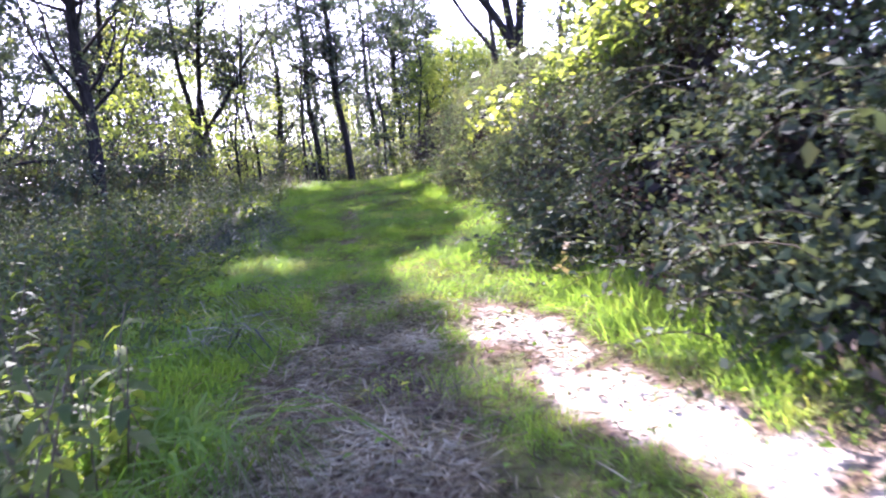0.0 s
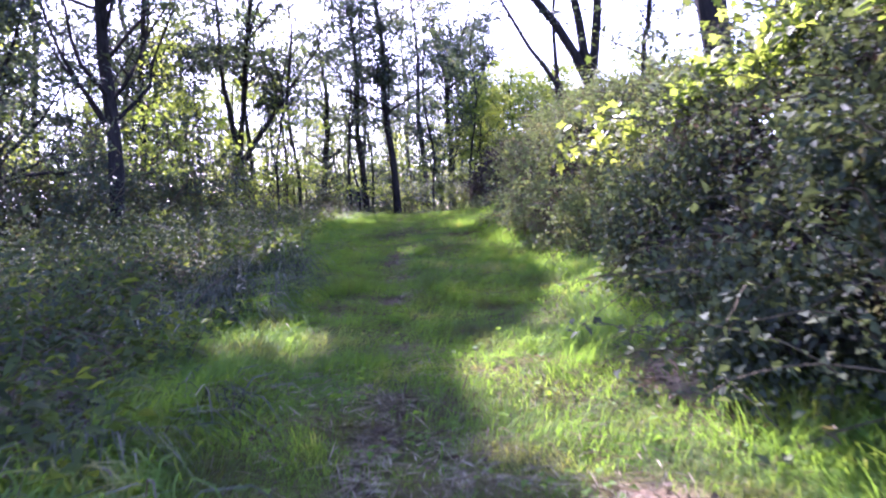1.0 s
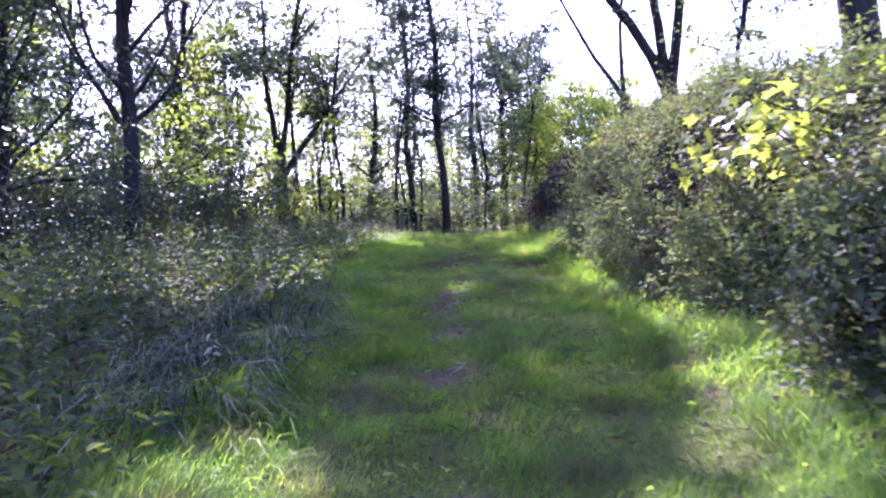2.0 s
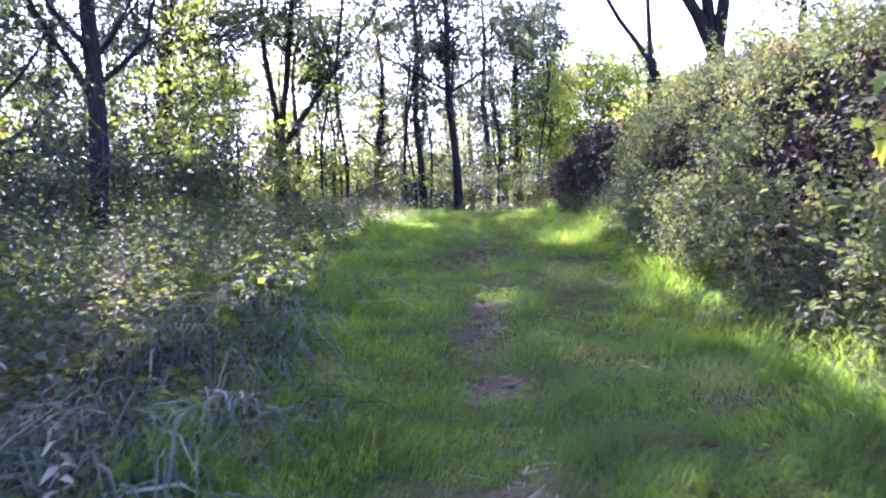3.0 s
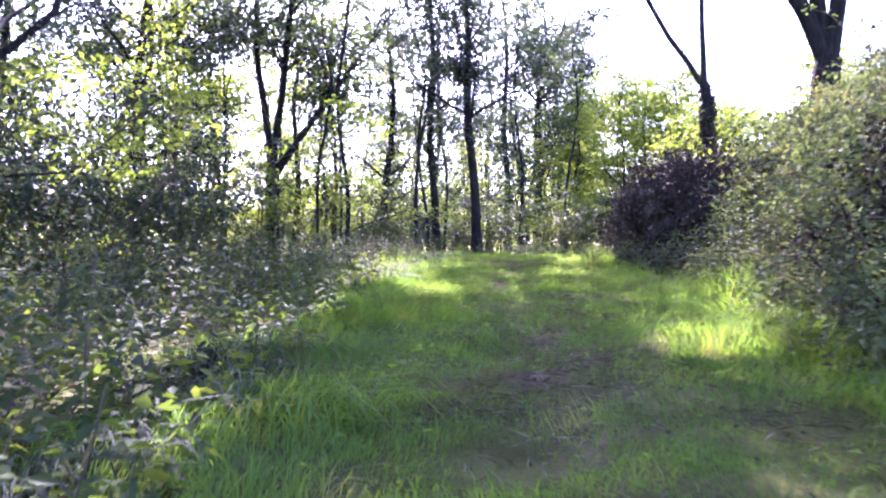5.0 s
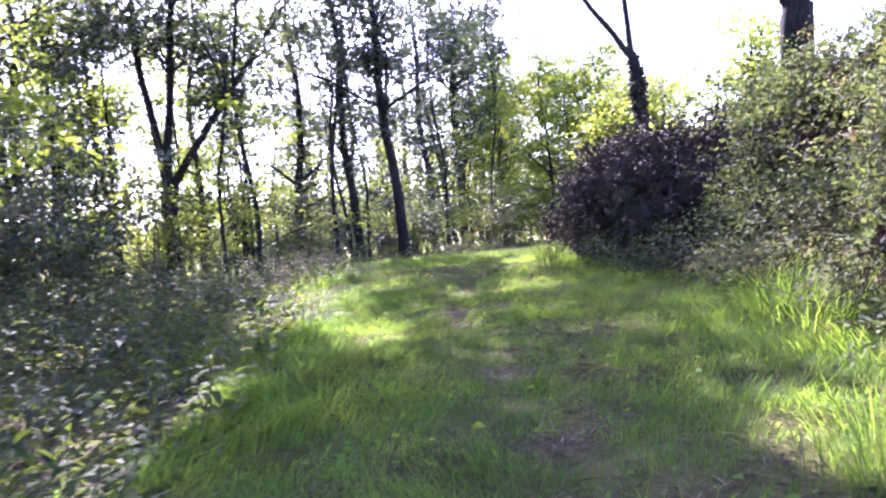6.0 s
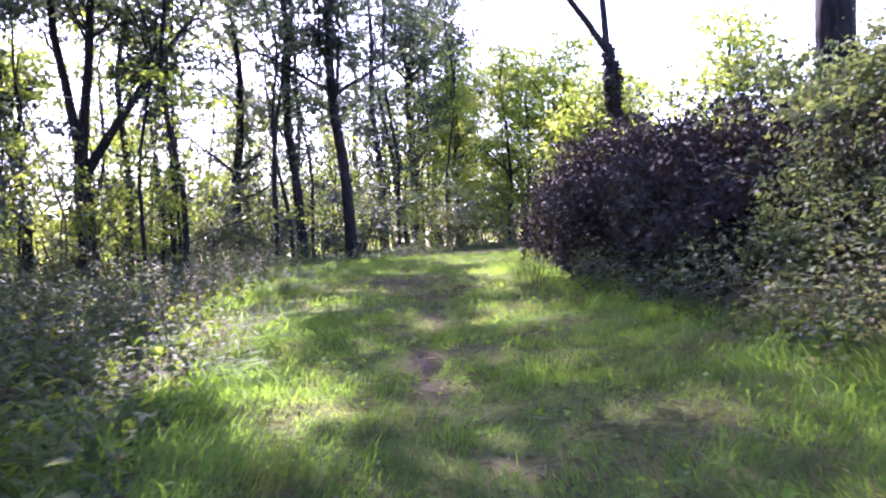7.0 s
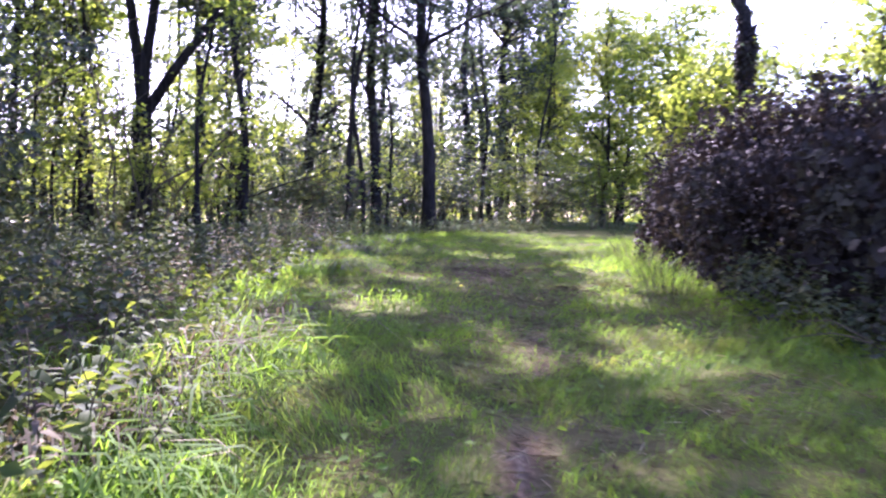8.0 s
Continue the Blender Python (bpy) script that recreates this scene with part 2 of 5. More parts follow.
def drooping(rng, at, length, width, out, az):
    """Long grass blades that rise and arch over: four-piece strips."""
    n = len(at)
    L, w, out = (np.asarray(a).reshape(-1, 1) * np.ones((n, 1)) for a in (length, width, out))
    to = np.stack([np.cos(az), np.sin(az), 0 * az], 1)
    side = np.stack([-np.sin(az), np.cos(az), 0 * az], 1) + rng.normal(0, 0.3, (n, 3))
    z = np.array([0, 0, 1.0])
    rise = rng.uniform(0.9, 1.4, (n, 1))
    rows = []
    for t, k in ((0, 1.0), (0.3, 1.0), (0.6, 0.8), (0.85, 0.5)):
        c = at + to * L * out * t + z * L * (rise * t - rise * 1.05 * t * t)
        rows += [c - side * w * 0.5 * k, c + side * w * 0.5 * k]
    rows.append(at + to * L * out + z * L * rise * -0.03)
    V = np.stack(rows, 1)
    tri = np.array([[0, 1, 3], [0, 3, 2], [2, 3, 5], [2, 5, 4], [4, 5, 7], [4, 7, 6], [6, 7, 8]])
    return V.reshape(-1, 3), (tri[None] + (np.arange(n) * 9)[:, None, None]).reshape(-1, 3)


def tube(points, radii, sides=6):
    points, radii = np.asarray(points, float), np.asarray(radii, float)
    n = len(points)
    way = unit(np.gradient(points, axis=0))
    ref = np.where(np.abs(way[:, 2:3]) > 0.9, np.array([[1.0, 0, 0]]), np.array([[0, 0, 1.0]]))
    a = unit(np.cross(way, ref))
    b = np.cross(way, a)
    ang = np.arange(sides) / sides * 2 * math.pi
    V = points[:, None] + radii[:, None, None] * (a[:, None] * np.cos(ang)[None, :, None] + b[:, None] * np.sin(ang)[None, :, None])
    i, j = np.meshgrid(np.arange(n - 1), np.arange(sides), indexing="ij")
    k = (j + 1) % sides
    Q = np.stack([i * sides + j, i * sides + k, (i + 1) * sides + k, (i + 1) * sides + j], -1).reshape(-1, 4)
    return V.reshape(-1, 3), np.zeros((0, 3), int), Q


def wander(rng, start, way, length, n, bend=0.15, rise=0.0):
    """A wavering line of n points."""
    way = unit(np.asarray(way, float))
    pts, p, d = [np.asarray(start, float)], np.asarray(start, float), way
    for _ in range(n - 1):
        d = unit(d + rng.normal(0, bend, 3) + np.array([0, 0, rise]))
        p = p + d * length / (n - 1)
        pts.append(p)
    return np.array(pts)


# ---------------------------------------------------------------- the lie of the land
def smooth(e0, e1, v):
    s = np.clip((np.asarray(v, float) - e0) / (e1 - e0), 0, 1)
    return s * s * (3 - 2 * s)


def curve(ks, vs, y):
    """A smooth line through a few heights or offsets along the track."""
    y = np.asarray(y, float)
    return sum(np.interp(y + d, ks, vs) for d in (-1.2, -0.6, 0, 0.6, 1.2)) / 5


def path_z(y):
    return curve((-60, -1, 1.9, 4.75, 7.6, 10.5, 13.4, 16.2, 19.1, 22, 26, 34, 45, 70, 130, 400, 1500),
                 (-4, -.08, .10, .31, .52, .84, 1.06, 1.22, 1.36, 1.45, 1.52, 1.65, 1.95, 1.6, -3, -18, -60), y)


def right_edge(y):
    return curve((-20, 0, 2, 4, 6, 8, 10, 13, 14, 16, 18, 21, 24, 28, 34, 45), (1.6, 1.3, 1.1, .8, .42, .17, .03, -.2, -.2, -.1, -.3, -.65, -.2, 1.2, 4, 12), y)


def left_edge(y):
    return curve((-20, 0, 2, 3.2, 5, 7, 9, 11.5, 15, 17, 18.5, 20, 24, 28, 34, 45), (-1.3, -0.85, -0.86, -1.02, -1.35, -1.55, -1.8, -2.2, -2.5, -2.8, -3.15, -3.2, -3.4, -2.6, 0, 6), y)


def tread(y):
    """The trodden line along the middle of the track."""
    return curve((-20, 0, 4.7, 9.3, 12, 15.5, 19, 23, 27, 34), (-.25, -.25, -.58, -1.02, -1.3, -1.5, -1.66, -1.82, -1.0, 2), y)


def wave(x, y, s, k=0.0):
    """Cheap uneven field between -1 and 1."""
    return (np.sin(x * s + 1.7 * np.sin(y * s * 0.7 + k)) * np.sin(y * s * 1.13 + 1.3 * np.sin(x * s * 0.9 + 2 * k)) +
            0.5 * np.sin(x * s * 2.3 + k + 2 * np.sin(y * s * 1.9)) * np.sin(y * s * 2.1 - k)) / 1.5


def ground_z(x, y):
    x, y = np.asarray(x, float), np.asarray(y, float)
    r, l = x - right_edge(y), left_edge(y) - x
    near = 1 - smooth(30, 60, y)
    r = r - np.where(r > 0, 1.0, 0.0) * np.minimum(r, 1.25) * smooth(16.0, 18.0, y) * smooth(25.5, 23.5, y)
    z = path_z(y) + near * (0.75 * smooth(0.0, 1.6, r) + 0.5 * smooth(1.5, 7, r))
    z = z - near * (0.10 * smooth(0.0, 1.0, l) + 0.3 * smooth(1.5, 9, l)) - 1.6 * smooth(10, 40, l)
    z = z + 0.025 * wave(x, y, 2.3) + 0.012 * wave(x, y, 7.1, 1.0) - 0.035 * np.exp(-((x - tread(y)) / 0.22) ** 2)
    return z


def worn(x, y):
    """Where the turf is trodden or washed bare, 0 to 1."""
    n = wave(x, y, 2.9, 0.4) + 0.6 * wave(x, y, 6.7, 2.0)
    fine = wave(x, y, 9.3, 1.1)
    line = 0.5 * np.exp(-((x - tread(y)) / (0.14 + 0.05 * n)) ** 2) * smooth(-0.3, 0.6, n)
    # the washed-out strip that runs down to the right, and the trodden straw beside it
    mid = np.interp(y, (0.5, 1.0, 1.7, 2.2, 2.7, 3.5, 4.2), (1.0, 0.92, 0.76, 0.60, 0.38, 0.22, 0.12))
    half = np.interp(y, (0.5, 1.7, 2.2, 2.7, 3.5, 4.2), (0.22, 0.15, 0.17, 0.19, 0.20, 0.10))
    strip = smooth(half + 0.10, half - 0.06, np.abs(x - mid) + 0.06 * n + 0.05 * fine + 0.03 * wave(x, y, 23.0, 0.8)) * smooth(4.35, 3.7, y + 0.2 * n)
    strip = strip * (1 - 0.75 * smooth(0.45, 0.85, wave(x, y, 7.7, 0.2) + 0.5 * wave(x, y, 17.0, 1.3)))
    tuft = 0.8 * np.exp(-(((x - 0.25) / 0.07) ** 2 + ((y - 2.95) / 0.3) ** 2))
    straw = 0.5 * smooth(0.46, 0.24, np.abs(x - np.interp(y, (1.5, 3.8), (-0.28, -0.46))) + 0.06 * n) * smooth(3.95, 3.4, y + 0.2 * n)
    brown = 0.4 * smooth(0.3, 0.1, np.abs(x - 0.12)) * smooth(2.7, 2.3, y + 0.2 * n) * smooth(-0.4, 0.2, n)
    spot = 0.55 * (np.exp(-(((x + 1.02) / 0.17) ** 2 + ((y - 9.1) / 0.55) ** 2)) + 1.2 * np.exp(-(((x - 0.47) / 0.24) ** 2 + ((y - 5.0) / 0.6) ** 2)) + np.exp(-(((x + 1.66) / 0.11) ** 2 + ((y - 15.4) / 0.5) ** 2))
                   + np.exp(-(((x - 0.2) / 0.16) ** 2 + ((y - 6.9) / 0.3) ** 2)) + np.exp(-(((x + 0.62) / 0.08) ** 2 + ((y - 4.4) / 0.5) ** 2)) + np.exp(-(((x + 1.70) / 0.09) ** 2 + ((y - 16.2) / 0.4) ** 2)))
    far = 0.55 * np.exp(-(((x + 1.84) / 0.38) ** 2 + ((y - 20.9) / 1.3) ** 2))
    side = 0.30 * smooth(0.2, 0.7, wave(x, y, 2.6, 3.0) + 0.5 * fine) * smooth(1.1, 0.5, np.abs(x - tread(y) - 0.35))
    r = x - right_edge(y)
    bank = 0.36 * smooth(0.02, 0.2, r) * smooth(1.0, 0.5, r) * smooth(7.4, 8.4, y) * smooth(14, 12.8, y)
    corner = 0.45 * smooth(0.82, 0.98, x + 0.05 * n) * smooth(2.7, 2.2, y) * smooth(2.2, 1.6, x + 0.2 * n) * smooth(-1.5, -0.5, y)
    return np.clip(np.maximum.reduce([line, strip - tuft, straw, brown, spot, far, side, bank, corner]), 0, 1)


def spread_axis(fine_a, fine_b, step, far):
    out, s = [], step
    v = fine_b
    while v < far:
        s *= 1.22
        v += s
        out.append(v)
    low, s, v = [], step, fine_a
    while v > -far:
        s *= 1.22
        v -= s
        low.append(v)
    return np.concatenate([low[::-1], np.arange(fine_a, fine_b + step / 2, step), out])


def build_ground():
    xs, ys = spread_axis(-6.5, 4.5, 0.12, 1400), spread_axis(0, 27, 0.12, 1400)
    X, Y = np.meshgrid(xs, ys, indexing="ij")
    Z = ground_z(X, Y)
    nx, ny = X.shape
    i, j = np.meshgrid(np.arange(nx - 1), np.arange(ny - 1), indexing="ij")
    Q = np.stack([i * ny + j, (i + 1) * ny + j, (i + 1) * ny + j + 1, i * ny + j + 1], -1).reshape(-1, 4)
    ob = part("ground", (np.stack([X, Y, Z], -1).reshape(-1, 3), [], Q), SOIL)
    for name, values in (("worn", worn(X, Y)), ("meadow", np.maximum(smooth(31, 38, Y), smooth(12, 26, -X)))):
        a = ob.data.attributes.new(name, "FLOAT", "POINT")
        a.data.foreach_set("value", values.astype(np.float32).ravel())
    tagged(ob, "uneven woodland soil with a trodden earth line", "ground", kind="structure")


build_ground()


def thing(name, x, y, label, category, group="", dz=0.0):
    ob = new(name)
    ob.location = (x, y, float(ground_z(x, y)) + dz)
    return tagged(ob, label, category, group)


# ---------------------------------------------------------------- trees
def limb_leaves(rng, anchors, count, spread, size):
    """Leaves in flat sprays along the twigs, with gaps of sky between the sprays."""
    k = max(count // 46, 1)
    centre = anchors[rng.integers(0, len(anchors), k)] + rng.normal(0, spread, (k, 3)) * (0.8, 0.8, 0.6)
    return spray_leaves(rng, centre, count, size)


def spray_leaves(rng, centre, count, size):
    k = len(centre)
    r, tilt = size * rng.uniform(0.9, 3.3, k), rng.normal(0, 0.35, (k, 2))
    i = rng.integers(0, k, count)
    d = rng.normal(0, 1, (count, 2)) * r[i, None]
    z = (d * tilt[i]).sum(1) + rng.normal(0, 0.35, count) * r[i] - 0.12 * (d ** 2).sum(1) / r[i]
    at = centre[i] + np.column_stack([d, z])
    way = np.column_stack([d / r[i, None], rng.normal(-0.3, 0.35, count)]) + rng.normal(0, 0.5, (count, 3))
    face = np.column_stack([-tilt[i], np.ones(count)]) + rng.normal(0, 0.55, (count, 3))
    L = size * rng.uniform(0.65, 1.35, count)
    return leaves(rng, at, way, face, L, L * rng.uniform(0.5, 0.75, count), fine=False)


def limb(rng, start, way, length, r, wood, anchors, twigs=4, rise=0.06, sides=5, bare=0.25):
    pts = wander(rng, start, way, length, 7, 0.16, rise)
    wood.append(tube(pts, np.linspace(r, max(r * 0.25, 0.006), 7), sides))
    for _ in range(twigs):
        f = rng.uniform(bare, 1.0)
        k = f * 6
        i = min(int(k), 5)
        p = pts[i] + (pts[i + 1] - pts[i]) * (k - i)
        d = unit(pts[i + 1] - pts[i]) + rng.normal(0, 0.7, 3)
        tw = wander(rng, p, d, length * rng.uniform(0.22, 0.45), 4, 0.22, 0.03)
        wood.append(tube(tw, np.linspace(max(r * 0.35, 0.008), 0.004, 4), 3))
        anchors.extend(tw[1:])
    anchors.extend(pts[4:])
    return pts


def grow(rng, height, r, lean=(0, 0), low=2.0, spread=2.2, limbs=14, count=6000, size=0.11, clump=0.3, wobble=0.05, fork=None, stems=(), clumps=(), sprouts=7):
    """Wood and leaves of one tree, base at the origin. fork: (height, [(dx, dy, share), ...]) splits the trunk; stems: more leaning trunks."""
    wood, anchors = [], []
    n_rings = 26
    z = np.linspace(-0.25, height if fork is None else fork[0], n_rings)
    f = np.clip(z / height, 0, 1)
    drift = np.cumsum(rng.normal(0, wobble * 0.7, (n_rings, 2)), 0) * f[:, None]
    drift += wobble * 1.6 * np.stack([np.sin(z * 1.1 + rng.uniform(0, 6)), np.sin(z * 1.3 + rng.uniform(0, 6))], 1) * np.minimum(f * 4, 1)[:, None]
    trunk = np.stack([lean[0] * z + drift[:, 0], lean[1] * z + drift[:, 1], z], 1)
    radius = (r * (1 - 0.8 * f) + r * 0.35 * np.exp(-np.maximum(z, 0) / 0.25)) * rng.uniform(0.93, 1.08, n_rings)
    wood.append(tube(trunk, radius, 9))
    axes = [(trunk, radius)]
    if fork:
        for dx, dy, share in fork[1]:
            left = (height - fork[0]) * share
            pts = wander(rng, trunk[-1] - (0, 0, 0.12), (dx, dy, 1), left, 12, 0.06, 0.03)
            rad = np.linspace(radius[-1] * 0.68, 0.012, 12)
            wood.append(tube(pts, rad, 8))
            axes.append((pts, rad))
    for bx, by, dx, dy, share in stems:
        pts = wander(rng, (bx, by, -0.2), (dx, dy, 1), height * share, 12, 0.05, 0.02)
        rad = np.linspace(r * 0.75, 0.015, 12)
        wood.append(tube(pts, rad, 7))
        axes.append((pts, rad))
    for n in range(limbs):
        pts, rad = axes[n % len(axes)]
        ok = np.where(pts[:, 2] > low)[0]
        if not len(ok):
            continue
        i = rng.choice(ok[:-1]) if len(ok) > 1 else ok[0]
        p = pts[i] + (pts[min(i + 1, len(pts) - 1)] - pts[i]) * rng.uniform(0, 1)
        az, up = rng.uniform(0, 2 * math.pi), rng.uniform(0.2, 1.5)
        length = spread * rng.uniform(0.55, 1.2) * (1.1 - 0.6 * np.clip(p[2] / height, 0, 1))
        way = (math.cos(az), math.sin(az), up)
        limb(rng, p, way, length, max(rad[i] * 0.4, 0.014), wood, anchors)
    # short leafy shoots straight off the bark
    for _ in range(sprouts):
        pts, rad = axes[rng.integers(0, len(axes))]
        i = rng.integers(len(pts) // 5, len(pts) - 2)
        az = rng.uniform(0, 2 * math.pi)
        limb(rng, pts[i], (math.cos(az), math.sin(az), 0.5), rng.uniform(0.3, 0.8), 0.01, wood, anchors, twigs=3, sides=3)
    crown = [limb_leaves(rng, np.array(anchors), int(count * 0.78), clump, size)]
    for cx, cy, cz, rx, ry, rz, n in clumps:
        # a long limb from trunk to a spreading bough, added for shade below
        pts, rad = axes[1 if fork else 0]
        k = np.argmin(np.abs(pts[:, 2] - cz * 0.68))
        to = np.array([cx, cy, cz - 0.4])
        f = np.linspace(0, 1, 8)[:, None]
        arm = pts[k] + (to - pts[k]) * f + np.array([0, 0, 0.7]) * np.sin(f * math.pi) * 0.6
        wood.append(tube(arm, np.linspace(max(rad[k] * 0.45, 0.03), 0.015, 8), 6))
        tips = []
        for _ in range(14):
            a, q = rng.uniform(0, 6.28), rng.uniform(0.4, 1.0)
            end = to + (rx * q * math.cos(a), ry * q * math.sin(a), rng.normal(0, rz * 0.4))
            start = arm[rng.integers(4, 8)]
            twig = start + (end - start) * f[::2] + rng.normal(0, 0.05, (4, 3))
            wood.append(tube(twig, np.linspace(0.018, 0.006, 4), 4))
            tips.extend(twig[1:])
        # sprays hang about the twigs, thinning out towards the bough's edge
        m = n // 26
        d = unit(rng.normal(0, 1, (m, 3))) * rng.uniform(0, 1, (m, 1)) ** 0.45
        centre = np.array([cx, cy, cz]) + d * (rx, ry, rz * 1.3)
        near = rng.uniform(0, 1, m) < 0.4
        centre[near] = np.array(tips)[rng.integers(0, len(tips), near.sum())] + rng.normal(0, 0.15, (near.sum(), 3))
        crown.append(spray_leaves(rng, centre, n, 0.16))
    return merged(*wood), merged(*crown)[:2]


# sunlit openings on the ground: centre x, y, half-widths along x and y
SUNNY_START = ((0.0, 4.7, 0.34, 0.6), (0.28, 3.8, 0.38, 0.8), (0.42, 2.95, 0.40, 0.7), (0.72, 2.2, 0.36, 0.6), (0.86, 1.5, 0.36, 0.6), (-0.12, 5.2, 0.32, 0.7), (0.24, 6.2, 0.26, 0.5), (-1.3, 5.85, 0.34, 0.5),
               (0.34, 8.1, 0.2, 0.55), (0.08, 10.1, 0.17, 0.8), (-1.2, 2.0, 0.42, 0.5), (-2.2, 4.2, 0.15, 0.3), (-2.25, 9.8, 0.28, 0.4), (0.36, 7.0, 0.24, 0.6))
SUNNY_TOP = ((-1.0, 17.9, 0.3, 0.3), (-1.7, 17.4, 0.15, 0.2), (-0.4, 19.8, 0.25, 0.5), (-0.3, 22.0, 0.3, 0.9), (-0.5, 12.7, 0.32, 0.45), (0.3, 11.2, 0.16, 0.7), (-0.15, 13.35, 0.2, 0.35),
             (-2.25, 15.4, 0.34, 0.5), (0.65, 15.4, 0.2, 0.4), (-1.0, 17.35, 0.4, 0.25), (-1.0, 19.5, 0.25, 0.7), (-2.42, 18.65, 0.26, 0.4), (-0.75, 21.0, 0.35, 1.4), (-2.45, 20.2, 0.25, 0.4), (-1.9, 23.0, 0.6, 0.4),
             (-0.95, 9.9, 0.14, 0.2), (-1.56, 17.45, 0.15, 0.15))
SUNNY_SIDES = ((-3.2, 18.2, 0.35, 0.5), (-2.9, 16.6, 0.5, 1.0), (-2.75, 15.8, 0.3, 0.4), (-3.3, 21.0, 0.6, 0.9), (-4.5, 11.5, 0.8, 0.8), (-2.8, 9.2, 0.15, 0.25), (1.4, 9.2, 0.62, 2.0), (1.35, 12.5, 0.65, 2.0),
               (1.6, 6.0, 0.5, 1.2), (2.6, 1.2, 0.5, 0.9), (2.15, 10.3, 0.5, 0.9), (-3.2, 12.2, 0.3, 0.4), (-4.1, 8.2, 0.45, 0.6), (-4.0, 14.3, 0.35, 0.4), (-3.6, 19.3, 0.5, 0.6), (-5.2, 10.3, 0.7, 0.9), (-3.4, 10.6, 0.35, 0.5), (-6.0, 12.4, 0.8, 0.9), (-2.75, 12.9, 0.2, 0.3), (-2.65, 13.7, 0.2, 0.35), (-3.5, 13.0, 0.3, 0.4), (-2.35, 10.9, 0.2, 0.35),
               (-3.2, 13.7, 0.2, 0.3), (-4.5, 16.2, 0.4, 0.5), (-4.6, 12.9, 0.3, 0.4), (-5.6, 14.4, 0.5, 0.5), (-4.6, 19.6, 0.6, 0.8))
SUNNY = SUNNY_START + SUNNY_TOP + SUNNY_SIDES


def in_sun_gap(p):
    """Whether the sun's ray through p comes down in one of the openings."""
    hit = np.zeros(len(p), bool)
    for cx, cy, rx, ry in SUNNY:
        drop = (p[:, 2] - path_z(cy)) / sun_way.z
        gx, gy = p[:, 0] - sun_way.x * drop, p[:, 1] - sun_way.y * drop
        hit |= ((gx - cx) / rx) ** 2 + ((gy - cy) / ry) ** 2 < 1
    return hit


def tree(name, x, y, label, seed, leaf=TREE_LEAF, group="woodland trees", **kw):
    rng = np.random.default_rng(seed)
    wood, crown = grow(rng, **kw)
    if y:
        # leaves that would shade one of the sunlit openings are left out
        quad = crown[0].reshape(-1, 4, 3)
        quad = quad[~in_sun_gap(quad[:, 0] + (x, y, float(ground_z(x, y))))]
        crown = quad.reshape(-1, 3), (np.array([[0, 1, 2], [0, 2, 3]])[None] + (np.arange(len(quad)) * 4)[:, None, None]).reshape(-1, 3)
    ob = thing(name, x, y, label, "tree", group)
    part("trunk", wood, BARK, ob)
    part("crown", crown, leaf, ob)
    return ob


slim = "slim dark-barked woodland tree with a thin leafy crown"
# the marked trees beside and ahead of the track
tree("tree", -3.13, 30.7, slim, 11, height=13, r=0.15, lean=(-0.06, 0), low=1.9, spread=2.6, limbs=28, count=6800, size=0.13)
tree("tree", -4.33, 31.1, slim, 12, height=12.5, r=0.12, lean=(-0.03, 0), low=1.8, spread=2.4, limbs=26, count=6000, size=0.13)
tree("tree", -7.75, 27.2, "dark tree dividing low into leaning stems", 13, height=13, r=0.18, lean=(-0.01, 0), low=3.6, spread=3.2, limbs=40,
     count=13500, size=0.14, fork=(2.2, ((0.08, 0.0, 1), (-0.13, 0.05, 0.95), (0.62, -0.1, 0.5))), clumps=((2.2, -1.0, 8.8, 2.4, 3.0, 1.3, 3200), (4.4, -1.2, 8.8, 1.8, 2.4, 0.7, 2600)))
tree("tree", -9.7, 24.3, slim, 14, height=12, r=0.12, lean=(0.03, 0.0), low=1.6, spread=2.6, limbs=30, count=7500, size=0.12, clumps=((3.4, -0.7, 8.4, 2.2, 4.0, 0.9, 7500),))
tree("tree", -2.75, 41.2, "dark tree with two trunks leaning together at the base", 15, height=13, r=0.15, lean=(-0.02, 0), low=3.0, spread=2.6, limbs=24,
     count=5500, size=0.15, stems=((0.9, 0, -0.1, 0.0, 0.7),))
tree("tree", -1.6, 44.5, "dark tree with stems fanning out above a straight trunk", 16, height=14, r=0.2, low=6.4, spread=3.4, limbs=34, count=10000, size=0.16,
     fork=(7.2, ((-0.22, 0, 1), (0.1, 0.1, 1), (0.34, 0, 0.9))), leaf=TREE_LEAF)
tree("tree", -0.45, 50.6, slim, 17, height=12, r=0.15, low=2.6, spread=2.8, limbs=22, count=7000, size=0.16)
tree("tree", 0.4, 48, slim, 18, height=11, r=0.10, low=2.6, spread=2.4, limbs=20, count=6500, size=0.16)
tree("tree", -5.95, 31.6, "short dead-topped tree with crooked low branches", 19, height=7.5, r=0.15, lean=(0.05, 0), low=1.3, spread=2.0, limbs=12, count=2600)
tree("tree", -6.39, 15.3, "slim dark tree standing in the undergrowth beside the track", 20, height=12.5, r=0.13, lean=(0.01, 0.0), low=1.5, spread=2.8, limbs=40, count=16000, size=0.105,
     clumps=((2.9, 1.8, 8.4, 1.9, 2.6, 0.8, 9000), (2.7, 5.8, 8.4, 1.8, 2.3, 0.8, 8000), (3.1, -1.7, 8.2, 1.8, 2.2, 0.8, 8500), (2.8, -4.8, 8.0, 1.9, 2.2, 0.8, 8500)))
